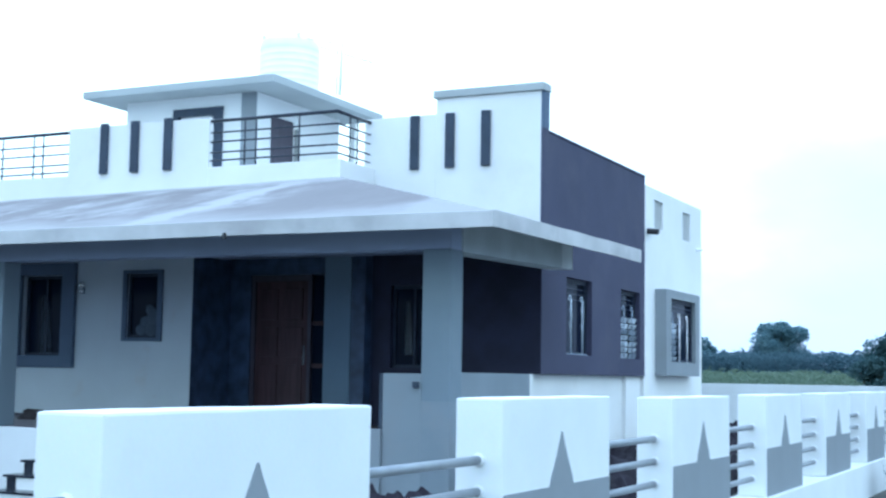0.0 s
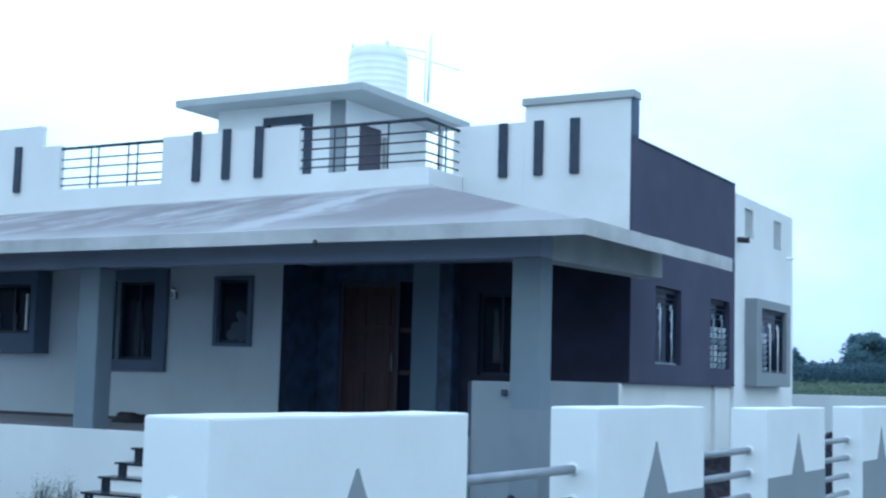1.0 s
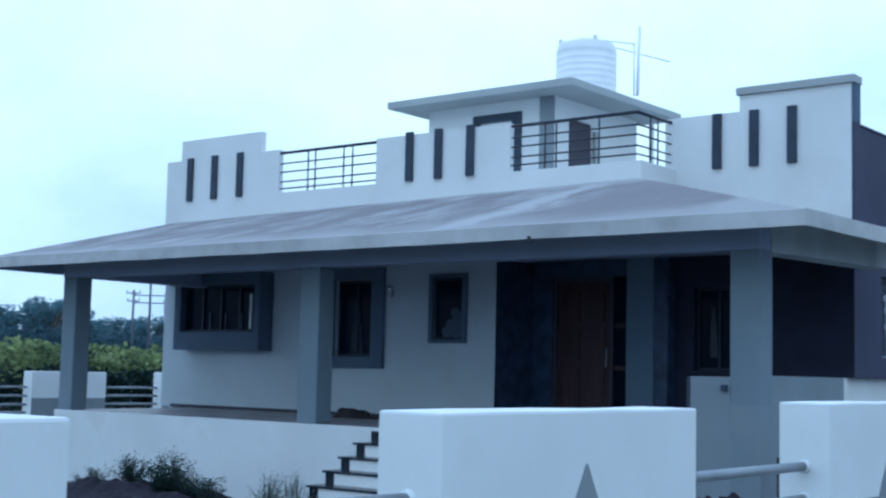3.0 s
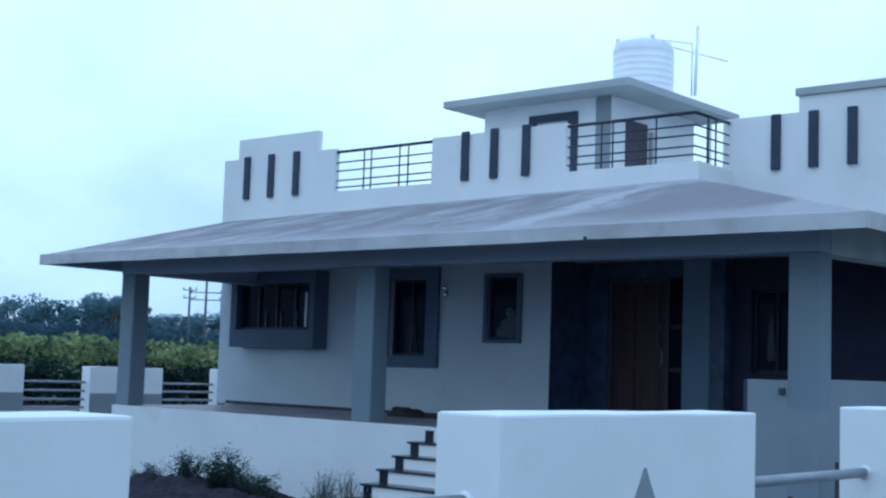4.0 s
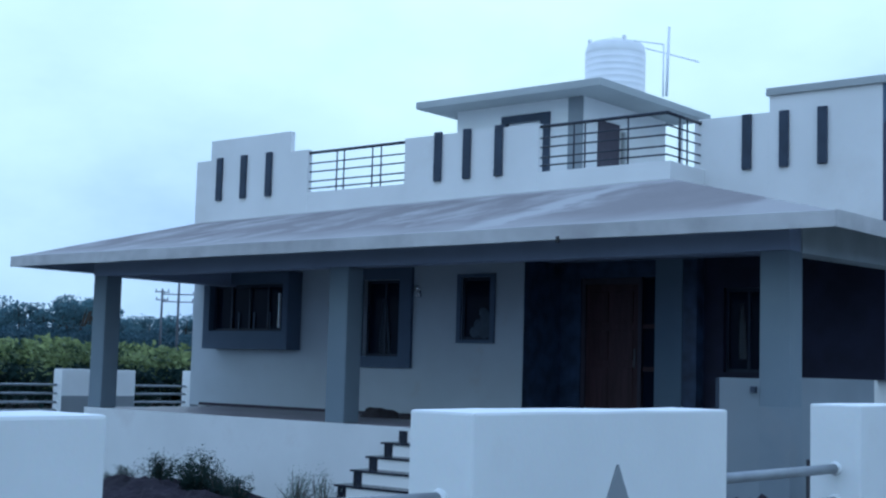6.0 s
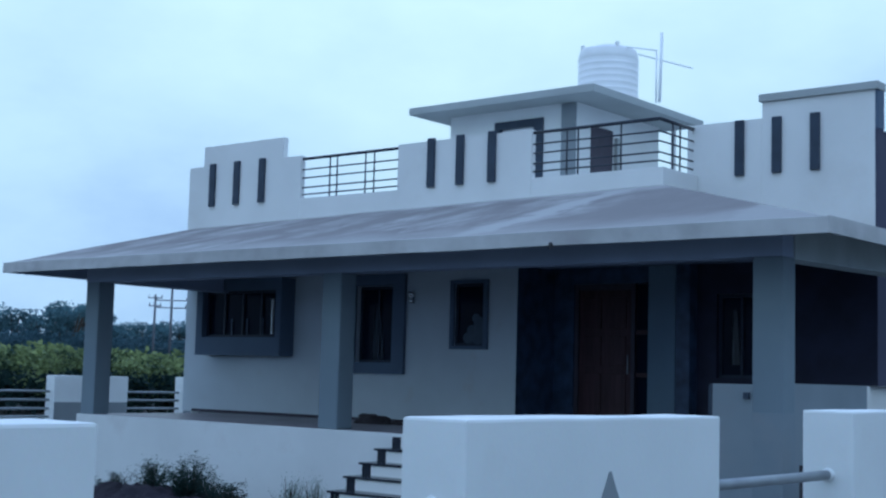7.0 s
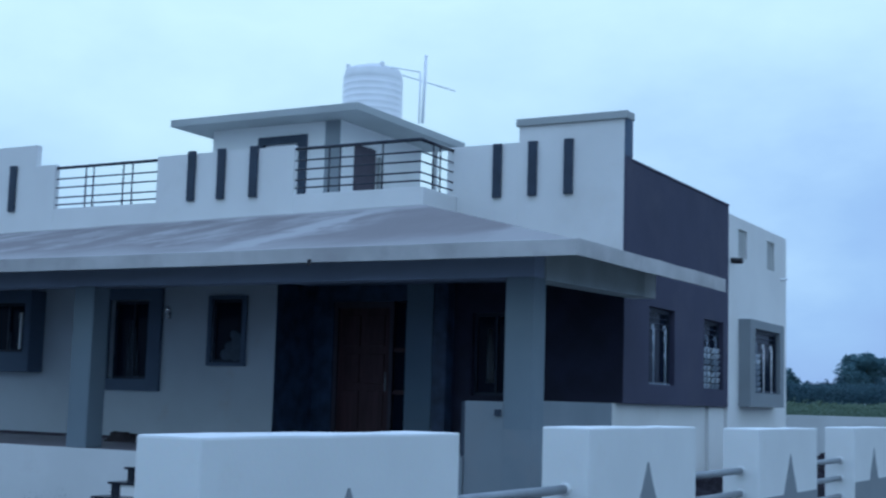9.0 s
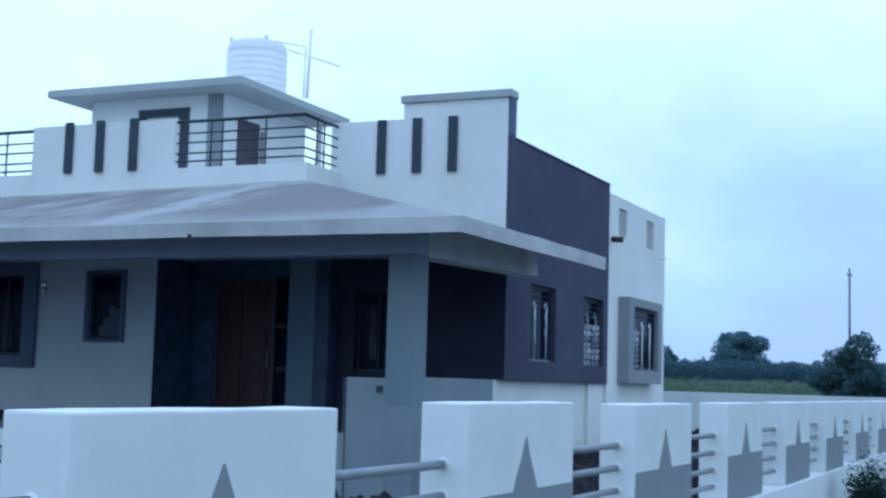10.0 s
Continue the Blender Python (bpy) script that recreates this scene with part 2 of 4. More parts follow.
def roof_material():
    """Weathered cement with pale run-off streaks down the slope, chalky along the eave; the hip's side keeps its shade
    as darker colour.
    """
    m = bpy.data.materials.new("weathered_cement_roof")
    m.use_nodes = True
    n, l = m.node_tree.nodes, m.node_tree.links
    b = n["Principled BSDF"]
    b.inputs["Roughness"].default_value = 0.9
    b.inputs["Specular IOR Level"].default_value = 0.2
    tc = n.new("ShaderNodeTexCoord")
    xyz = n.new("ShaderNodeSeparateXYZ")
    l.new(tc.outputs["Object"], xyz.inputs[0])

    def noise_tex(scale, stretch, detail=5, rough=0.55):
        mp = n.new("ShaderNodeMapping")
        mp.inputs["Scale"].default_value = stretch
        l.new(tc.outputs["Object"], mp.inputs["Vector"])
        t = n.new("ShaderNodeTexNoise")
        t.inputs["Scale"].default_value = scale
        t.inputs["Detail"].default_value = detail
        t.inputs["Roughness"].default_value = rough
        t.inputs["Distortion"].default_value = 0.4
        l.new(mp.outputs[0], t.inputs["Vector"])
        return t.outputs["Fac"]

    def ramp(value, lo, hi, out0=0.0, out1=1.0):
        r = n.new("ShaderNodeMapRange")
        r.interpolation_type = "SMOOTHSTEP"
        for key, v in (("From Min", lo), ("From Max", hi), ("To Min", out0), ("To Max", out1)):
            r.inputs[key].default_value = v
        l.new(value, r.inputs["Value"])
        return r.outputs[0]

    def calc(op, a, c):
        k = n.new("ShaderNodeMath")
        k.operation = op
        for s, v in ((0, a), (1, c)):
            if isinstance(v, float):
                k.inputs[s].default_value = v
            else:
                l.new(v, k.inputs[s])
        return k.outputs[0]

    wobble = noise_tex(1.3, (1, 1, 1), 4)
    streak = ramp(noise_tex(1.3, (1.0, 0.48, 0.4), 7, 0.65), 0.42, 0.70)
    streak = calc("MULTIPLY", streak, ramp(wobble, 0.25, 0.55, 0.35, 1.0))
    # Streaks fade past the hip: that slope's weaker light is put into the colour.
    hip_shade = ramp(calc("ADD", xyz.outputs["X"], calc("MULTIPLY", wobble, 1.1)), -9.55, -9.05, 1.0, 0.12)
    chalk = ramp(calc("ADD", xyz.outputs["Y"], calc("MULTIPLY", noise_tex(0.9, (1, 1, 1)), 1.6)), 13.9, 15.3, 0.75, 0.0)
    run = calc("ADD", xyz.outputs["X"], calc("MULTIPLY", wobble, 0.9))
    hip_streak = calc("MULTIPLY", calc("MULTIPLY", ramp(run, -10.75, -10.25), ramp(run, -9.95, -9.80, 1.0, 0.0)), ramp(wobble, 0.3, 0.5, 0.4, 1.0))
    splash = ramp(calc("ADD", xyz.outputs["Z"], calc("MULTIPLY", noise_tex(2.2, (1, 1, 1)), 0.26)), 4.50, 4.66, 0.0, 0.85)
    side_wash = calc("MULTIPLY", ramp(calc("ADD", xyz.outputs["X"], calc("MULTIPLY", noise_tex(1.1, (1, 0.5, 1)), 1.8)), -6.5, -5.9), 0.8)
    pale = calc("MAXIMUM", calc("MAXIMUM", calc("MULTIPLY", streak, hip_shade), chalk), calc("MAXIMUM", calc("MAXIMUM", hip_streak, splash), side_wash))
    mix = n.new("ShaderNodeMix")
    mix.data_type = "RGBA"
    mix.inputs["A"].default_value = (0.215, 0.200, 0.200, 1)
    mix.inputs["B"].default_value = (0.385, 0.378, 0.372, 1)
    l.new(pale, mix.inputs["Factor"])
    grain = noise_tex(38.0, (1, 1, 1), 2)
    shade = n.new("ShaderNodeMix")
    shade.data_type, shade.blend_type = "RGBA", "MULTIPLY"
    shade.inputs["Factor"].default_value = 0.10
    l.new(mix.outputs["Result"], shade.inputs["A"])
    l.new(grain, shade.inputs["B"])
    l.new(shade.outputs["Result"], b.inputs["Base Color"])
    bp = n.new("ShaderNodeBump")
    bp.inputs["Strength"].default_value = 0.35
    bp.inputs["Distance"].default_value = 0.01
    l.new(grain, bp.inputs["Height"])
    l.new(bp.outputs[0], b.inputs["Normal"])
    return m


ROOF = roof_material()


# ---- mesh helpers ----
def part(name, bm, mat, parent=None, label=""):
    me = bpy.data.meshes.new(name)
    bmesh.ops.recalc_face_normals(bm, faces=bm.faces)
    bm.to_mesh(me)
    bm.free()
    me.materials.append(mat)
    ob = new(name, me)
    if parent is not None:
        ob.parent = parent
    if label:
        tagged(ob, label)
    return ob


def thing(name, label, category, group="", kind=""):
    return tagged(new(name), label, category, group, kind)


def box(bm, x0, x1, y0, y1, z0, z1, bevel=0.0):
    x0, x1, y0, y1, z0, z1 = min(x0, x1), max(x0, x1), min(y0, y1), max(y0, y1), min(z0, z1), max(z0, z1)
    v = [bm.verts.new(p) for p in ((x0, y0, z0), (x1, y0, z0), (x1, y1, z0), (x0, y1, z0),
                                   (x0, y0, z1), (x1, y0, z1), (x1, y1, z1), (x0, y1, z1))]
    fs = [bm.faces.new([v[i] for i in q]) for q in ((0, 3, 2, 1), (4, 5, 6, 7), (0, 1, 5, 4), (1, 2, 6, 5), (2, 3, 7, 6), (3, 0, 4, 7))]
    if bevel:
        es = list({e for f in fs for e in f.edges})
        bmesh.ops.bevel(bm, geom=es, offset=bevel, segments=2, affect="EDGES", profile=0.6)
    return bm


def block(name, mat, parent, x0, x1, y0, y1, z0, z1, bevel=0.012, label=""):
    return part(name, box(bmesh.new(), x0, x1, y0, y1, z0, z1, bevel), mat, parent, label)


def tube(bm, a, b, r, sides=10, r2=None):
    a, b = Vector(a), Vector(b)
    d = (b - a).normalized()
    u = d.orthogonal().normalized()
    w = d.cross(u)
    r2 = r if r2 is None else r2
    rings = []
    for p, rr in ((a, r), (b, r2)):
        rings.append([bm.verts.new(p + (u * math.cos(k * math.tau / sides) + w * math.sin(k * math.tau / sides)) * rr) for k in range(sides)])
    for k in range(sides):
        bm.faces.new((rings[0][k], rings[0][(k + 1) % sides], rings[1][(k + 1) % sides], rings[1][k])).smooth = True
    bm.faces.new(rings[0][::-1])
    bm.faces.new(rings[1])
    return bm


def rod(name, mat, parent, a, b, r, sides=10, label=""):
    return part(name, tube(bmesh.new(), a, b, r, sides), mat, parent, label)


def lathe(bm, profile, cx, cy, sides=40):
    """profile: (radius, z) from bottom to top."""
    rings = [[bm.verts.new((cx + r * math.cos(k * math.tau / sides), cy + r * math.sin(k * math.tau / sides), z)) for k in range(sides)] for r, z in profile]
    for a, b in zip(rings, rings[1:]):
        for k in range(sides):
            bm.faces.new((a[k], a[(k + 1) % sides], b[(k + 1) % sides], b[k])).smooth = True
    bm.faces.new(rings[0][::-1])
    bm.faces.new(rings[-1])
    return bm


def holed_wall(axis, at, thick, u0, u1, z0, z1, holes):
    """A wall in the plane y=at (axis 'y', u is x) or x=at (axis 'x', u is y), with real openings (u0, u1, z0, z1)."""
    us = sorted({u0, u1, *[h[0] for h in holes], *[h[1] for h in holes]})
    zs = sorted({z0, z1, *[h[2] for h in holes], *[h[3] for h in holes]})
    us, zs = [u for u in us if u0 <= u <= u1], [z for z in zs if z0 <= z <= z1]

    def solid(i, j):
        if not (0 <= i < len(us) - 1 and 0 <= j < len(zs) - 1):
            return False
        cu, cz = (us[i] + us[i + 1]) / 2, (zs[j] + zs[j + 1]) / 2
        return not any(h[0] < cu < h[1] and h[2] < cz < h[3] for h in holes)

    bm = bmesh.new()
    put = (lambda u, d, z: (u, at + d, z)) if axis == "y" else (lambda u, d, z: (at + d, u, z))

    def quad(*ps):
        bm.faces.new([bm.verts.new(put(*p)) for p in ps])

    for i in range(len(us) - 1):
        for j in range(len(zs) - 1):
            if not solid(i, j):
                continue
            a, b, c, d = us[i], us[i + 1], zs[j], zs[j + 1]
            quad((a, 0, c), (b, 0, c), (b, 0, d), (a, 0, d))
            quad((a, thick, c), (a, thick, d), (b, thick, d), (b, thick, c))
            if not solid(i - 1, j):
                quad((a, 0, c), (a, 0, d), (a, thick, d), (a, thick, c))
            if not solid(i + 1, j):
                quad((b, 0, c), (b, thick, c), (b, thick, d), (b, 0, d))
            if not solid(i, j - 1):
                quad((a, 0, c), (a, thick, c), (b, thick, c), (b, 0, c))
            if not solid(i, j + 1):
                quad((a, 0, d), (b, 0, d), (b, thick, d), (a, thick, d))
    bmesh.ops.remove_doubles(bm, verts=bm.verts, dist=1e-4)
    return bm


# ---- ground ----
def ground_sheet():
    """One sheet to the horizon; the walled yard lies a little lower than the road side."""
    bm = bmesh.new()
    xs = [-3000, -1500, -700, -350, -200, -130, -90, -70, -55, -45, -38, -32, -28, -26, -24.35, -24.15] + [-23.0 + 1.5 * k for k in range(13)] + [-3.22, -3.0, -1.5, 0, 1.5, 3, 6, 12, 25, 60, 150, 400, 1200, 3000]
    ys = [-3000, -1000, -300, -100, -40, -15, -8, -4, 0] + [2 + 1.5 * k for k in range(24)] + [38.05, 38.15, 41, 45, 50, 60, 75, 95, 120, 160, 240, 400, 800, 1600, 3000]

    def height(x, y):
        z = GROUND
        if -24.25 < x < -3.1 and y < 38.1:
            z += (YARD - GROUND) * min(1.0, max(0.0, (y - 2.0) / 5.0))
        if abs(x) < 100 and abs(y) < 130:
            z += 0.03 * noise.noise((x * 0.31, y * 0.31, 1.7))
        return z

    grid = [[bm.verts.new((x, y, height(x, y))) for y in ys] for x in xs]
    for i in range(len(xs) - 1):
        for j in range(len(ys) - 1):
            bm.faces.new((grid[i][j], grid[i + 1][j], grid[i + 1][j + 1], grid[i][j + 1]))
    return bm


tagged(part("ground", ground_sheet(), EARTH), "dry brown earth yard and fields with thin grass", "ground", kind="structure")

# ---- the house: fitted numbers ----
XL, XD, XP, XC = -20.84, -12.74, -7.20, -10.05      # left end, veranda wall's end, side wall, parapet corner
YW, YA, YB, YC, YE = 17.44, 17.41, 18.50, 23.60, 27.60
EAVE_L, EAVE_R, EAVE_Y = -20.72, -5.69, 13.22
FL = 0.82                                            # veranda floor
COL_Y = 14.19
BEAM = 3.10

house = thing("house", "white and mauve single-storey bungalow with a deep pillared veranda", "house")

# walls under the roof
LW = (-19.95, -17.93, 2.26, 3.14)
MW = (-16.22, -15.33, 1.84, 3.18)
SW = (-13.99, -13.37, 2.14, 3.18)
part("front_wall", holed_wall("y", YW, 0.23, XL, XD - 0.221, FL, 4.45, [LW, MW, SW]), CREAM, house, "pale blue-white painted veranda wall with faint stains")
part("reveal_wall", box(bmesh.new(), XD - 0.22, XD + 0.025, YW + 0.004, YB - 0.001, FL, 4.2), TILE, house, "wall clad in dark slate tiles")
DW = (-12.32, -10.80, FL + 0.001, 3.20)
HW = (-9.72, -8.95, 1.72, 3.0)
part("entrance_wall", holed_wall("y", YB, 0.23, XD - 0.23, XC, FL, 3.9, [DW]), TILE, house, "entrance wall clad in dark slate tiles")
part("porch_wall", holed_wall("y", YB, 0.23, XC + 0.001, XP - 0.241, FL, 3.69, [HW]), MAROON, house, "dark maroon porch wall with deep shade in its colour")
# Thin sheet carries the porch shade over the mauve wall's lit end.
block("porch_shade_sheet", MAROON, house, XP - 0.2405, XP - 0.004, YB - 0.008, YB - 0.002, 1.662, 3.69, 0.0, "dark maroon porch wall with deep shade in its colour")
block("entrance_pilaster", PILASTER, house, -10.78, -10.30, YB - 0.24, YB - 0.002, FL, 4.2, 0.01)
block("tiled_pilaster", TILE, house, -10.298, -10.06, YB - 0.22, YB - 0.002, FL, 4.2, 0.008)

block("wall_corner", CREAM, house, XD - 0.2205, XD + 0.024, YW, YW + 0.0035, FL, 4.2, 0.0)

# right side: mauve block, white rear block
S1 = (19.55, 20.73, 1.97, 3.17)
S2 = (22.23, 23.31, 1.96, 3.15)
part("side_wall_mauve", holed_wall("x", XP, -0.24, YB, YC, 1.66, 5.29, [S1, S2]), PURPLE, house, "mauve textured side wall overhanging its plinth")
part("side_plinth", box(bmesh.new(), XP - 0.30, XP - 0.14, 17.1, YC - 0.86, YARD - 0.1, 1.658, 0.0), WHITE, house)
block("plinth_pier", WHITE, house, XP - 0.30, XP - 0.076, YC - 0.859, YC + 0.0, YARD - 0.1, 1.657, 0.0)
R1 = (24.60, 26.30, 1.94, 3.13)
V1 = (24.23, 24.79, 4.44, 4.97)
V2 = (26.17, 26.72, 4.40, 4.97)
part("rear_side_wall", holed_wall("x", XP - 0.01, -0.23, YC + 0.001, YE, YARD - 0.1, 5.17, [R1, V1, V2]), WHITE, house, "white painted rear side wall")
for v in (V1, V2):
    block("vent_panel", PALE_GREY, house, XP - 0.10, XP - 0.045, v[0], v[1], v[2], v[3], 0.0, "recessed grey vent panel")

# walls that close the place
block("left_wall", WHITE, house, XL, XL + 0.23, YW + 0.231, YE, YARD, 4.45, 0.0)
block("rear_wall", WHITE, house, XL, XP - 0.25, YE - 0.231, YE - 0.001, YARD, 5.17, 0.0)
block("terrace_slab", CEMENT, house, XL + 0.01, XC - 0.21, YW + 0.235, YB + 0.235, 4.46, 4.62, 0.0)
block("terrace_slab", CEMENT, house, XL + 0.01, XP - 0.25, YB + 0.236, YE - 0.235, 4.46, 4.62, 0.0)
block("room_floor", INSIDE, house, XL + 0.24, XP - 0.26, YB + 0.24, YE - 0.24, FL - 0.1, FL, 0.0)
block("inner_wall", INSIDE, house, XL + 0.24, XD - 0.24, 21.2, 21.4, FL, 4.45, 0.0)
block("inner_wall", INSIDE, house, -10.6, -10.4, YB + 0.24, YE - 0.24, FL, 4.45, 0.0)
block("inner_wall", INSIDE, house, -10.3, XP - 0.26, 23.5, 23.6, FL, 4.45, 0.0)


# parapet with its blocks
for name, x0, x1, y0, z0, z1 in (("parapet_block", XL - 0.05, -17.74, YA, 4.2, 5.66), ("parapet_crown", -20.47, -18.22, YA, 5.66, 6.05),
                                  ("parapet_low_wall", -17.739, -15.341, YA + 0.004, 4.2, 4.85), ("parapet_block", -15.34, -12.48, YA, 4.2, 5.65),
                                  ("parapet_low_wall", -12.479, XC, YA + 0.004, 4.2, 4.85)):
    block(name, WHITE, house, x0, x1, y0, YA + 0.115, z0, z1, 0.0, "white roof parapet")
block("parapet_return", WHITE, house, XC - 0.2, XC - 0.003, YA + 0.116, YB - 0.002, 4.2, 4.85, 0.012, "white roof parapet")


block("parapet_block", WHITE, house, XC - 0.20, -8.981, YB, YB + 0.22, 3.692, 5.66, 0.006, "white roof parapet")
block("parapet_tall_block", WHITE, house, -8.98, XP - 0.03, YB - 0.003, YB + 0.22, 3.692, 5.90, 0.006, "tall white roof parapet")
block("parapet_edge", MID_GREY, house, XP - 0.029, XP + 0.018, YB - 0.004, YB + 0.225, 5.335, 5.90, 0.006)
block("parapet_edge", PURPLE, house, XP - 0.029, XP + 0.010, YB - 0.004, YB + 0.225, 3.70, 5.334, 0.004)
block("coping", SLAB, house, -9.02, XP + 0.03, YB - 0.05, YB + 0.26, 5.902, 6.02, 0.012, "grey coping on the tall parapet")
block("side_coping", PURPLE, house, XP - 0.24, XP + 0.012, YB + 0.262, YC, 5.292, 5.33, 0.008)
for x in (-20.19, -19.49, -18.78, -14.58, -13.95, -13.28):
    block("dark_bar", BAR, house, x - 0.06, x + 0.095, YA - 0.055, YA - 0.002, 4.84, 5.69, 0.012, "dark slate upright bar")
for x in (-9.345, -8.735, -8.13):
    block("dark_bar", BAR, house, x - 0.07, x + 0.08, YB - 0.055, YB - 0.005, 4.80, 5.655, 0.012, "dark slate upright bar")


# hipped veranda roof: a folded slab
def roof():
    bm = bmesh.new()
    zt, rise = 3.39, 1.12
    c = [Vector(p) for p in ((EAVE_L, EAVE_Y, zt), (EAVE_R, EAVE_Y, zt), (EAVE_R, YB - 0.004, zt + 0.05), (XC - 0.1, YB - 0.004, zt + rise + 0.09),
                             (XC - 0.1, YA + 0.10, zt + rise + 0.09), (EAVE_L, YA + 0.10, zt + rise - 0.06))]

    def sheet(p, q, r, s, nu, nv, drop):
        """A grid over the corners p, q (eave) and s, r (top)."""
        g = [[p.lerp(q, i / nu).lerp(s.lerp(r, i / nu), j / nv) for j in range(nv + 1)] for i in range(nu + 1)]
        vs = [[bm.verts.new((v.x, v.y, v.z - drop + 0.012 * noise.noise(v * 0.9))) for v in row] for row in g]
        for i in range(nu):
            for j in range(nv):
                bm.faces.new((vs[i][j], vs[i + 1][j], vs[i + 1][j + 1], vs[i][j + 1]))
        return vs

    for p, q, r, s, nu, nv in ((c[0], c[1], c[4], c[5], 30, 10), (c[1], c[2], c[3], c[4], 10, 10)):
        up, low = sheet(p, q, r, s, nu, nv, 0.0), sheet(p, q, r, s, nu, nv, 0.165)
        for i in range(nu):
            for j in (0, nv):
                bm.faces.new((up[i][j], low[i][j], low[i + 1][j], up[i + 1][j]))
        for j in range(nv):
            for i in ((0,) if nu > 10 else (nu,)):
                bm.faces.new((up[i][j], low[i][j], low[i][j + 1], up[i][j + 1]))
    bmesh.ops.remove_doubles(bm, verts=bm.verts, dist=1e-4)
    return bm


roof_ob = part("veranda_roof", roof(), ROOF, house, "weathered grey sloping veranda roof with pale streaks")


def gable_beam():
    """Wedge that closes the roof's left end, level below."""
    bm = bmesh.new()
    x0, x1 = EAVE_L + 0.005, EAVE_L + 0.26
    side = [(EAVE_Y + 0.01, 3.222), (YW - 0.002, 3.222), (YW - 0.002, 4.25), (EAVE_Y + 0.01, 3.235)]
    a = [bm.verts.new((x0, y, z)) for y, z in side]
    c = [bm.verts.new((x1, y, z)) for y, z in side]
    bm.faces.new(a[::-1])
    bm.faces.new(c)
    for k in range(4):
        bm.faces.new((a[k], a[(k + 1) % 4], c[(k + 1) % 4], c[k]))
    return bm


part("gable_beam", gable_beam(), SOFFIT, house)


def edge_band():
    """Plastered roof edge whose lower line wavers a little."""
    bm = bmesh.new()
    box(bm, EAVE_L - 0.02, EAVE_R + 0.02, EAVE_Y - 0.025, EAVE_Y - 0.004, 3.22, 3.40, 0.006)
    box(bm, EAVE_R + 0.004, EAVE_R + 0.022, EAVE_Y - 0.003, YB - 0.01, 3.222, 3.41, 0.006)
    bmesh.ops.subdivide_edges(bm, edges=[e for e in bm.edges if e.calc_length() > 3.0], cuts=40)
    for v in bm.verts:
        if v.co.x > EAVE_R:
            v.co.z += 0.045 * min(1.0, max(0.0, (v.co.y - EAVE_Y) / (YB - EAVE_Y)))
        v.co.z += 0.007 * noise.noise((v.co.x * 1.3, v.co.y * 1.3, v.co.z * 2.0))
    return bm


part("roof_fascia", edge_band(), FASCIA, house, "stained whitewashed roof edge")


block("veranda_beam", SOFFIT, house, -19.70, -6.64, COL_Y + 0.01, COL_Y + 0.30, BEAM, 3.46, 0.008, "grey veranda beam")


def side_beam(y0, y1):
    """Side beam: its underside climbs a little towards the wall and its top reaches the roof slab."""
    bm = box(bmesh.new(), -6.97, -6.62, y0, y1, 0, 1)
    for v in bm.verts:
        s = (v.co.y - COL_Y) / (18.24 - COL_Y)
        v.co.z = (BEAM - 0.02 + 0.085 * s) if v.co.z < 0.5 else ((3.50 if v.co.x > -6.8 else 3.55) + 0.02 * s)
    bmesh.ops.bevel(bm, geom=list(bm.edges), offset=0.008, segments=2, affect="EDGES", profile=0.6)
    return bm


# Beam split in two so that its far end can carry the brighter colour.
part("veranda_beam", side_beam(COL_Y + 0.302, 17.80), BEAM_LIT_SIDE, house, "grey veranda beam")
part("beam_end", side_beam(17.802, 18.24), BEAM_LIT_END, house, "beam end coloured paler for the light on it")
block("veranda_beam", SOFFIT, house, -19.68, -19.36, COL_Y + 0.302, YW - 0.002, BEAM + 0.01, 3.5, 0.008, "grey veranda beam")
# Added level sheets, almost out of sight, that darken the wall tops.
block("veranda_light_block", SOFFIT, house, -19.35, -6.98, COL_Y + 0.305, YW - 0.003, 3.45, 3.49, 0.0, "added grey sheet that keeps light off the veranda wall's top")
block("porch_light_block", SOFFIT, house, XD + 0.03, -6.98, YW - 0.002, YB - 0.245, 3.45, 3.49, 0.0)
for x0 in (-7.01, -13.92, -19.67):
    block("column", COLUMN, house, x0, x0 + (0.36 if x0 < -19 else 0.38), COL_Y, COL_Y + 0.33, YARD - 0.1 if x0 > -10 else FL, BEAM + 0.002, 0.02, "square grey veranda column")

# Column a little paler below 1.31 m.
block("column_dado", DADO, house, -7.014, -6.626, COL_Y - 0.004, COL_Y + 0.334, YARD - 0.1, 1.31, 0.004, "paler foot of the column")
# plinth, floor, half wall
block("plinth", PLINTH, house, -19.72, -7.78, COL_Y - 0.04, COL_Y + 0.049, YARD - 0.1, FL - 0.004, 0.012, "white plinth wall splashed with soil")
block("plinth_core", CEMENT, house, -19.70, -7.05, COL_Y + 0.201, YW - 0.001, YARD, FL - 0.05, 0.0)
block("plinth_core", CEMENT, house, XD - 0.2, XP - 0.32, YW, YB - 0.001, YARD, FL - 0.05, 0.0)
block("veranda_floor", FLOOR, house, -19.73, -7.783, COL_Y + 0.05, YB - 0.001, FL - 0.045, FL - 0.002, 0.008, "dusty brown tiled veranda floor")
block("skirting", DARK_DOOR, house, XL + 0.3, XD, YW - 0.015, YW - 0.002, FL, FL + 0.055, 0.0)
block("corner_bracket", CREAM, house, XL - 0.10, XL - 0.002, YW + 0.05, YW + 0.20, 2.62, 2.95, 0.03)
block("eave_hook", SPOUT, house, -9.17, -9.13, EAVE_Y - 0.05, EAVE_Y - 0.026, 3.185, 3.26, 0.0)
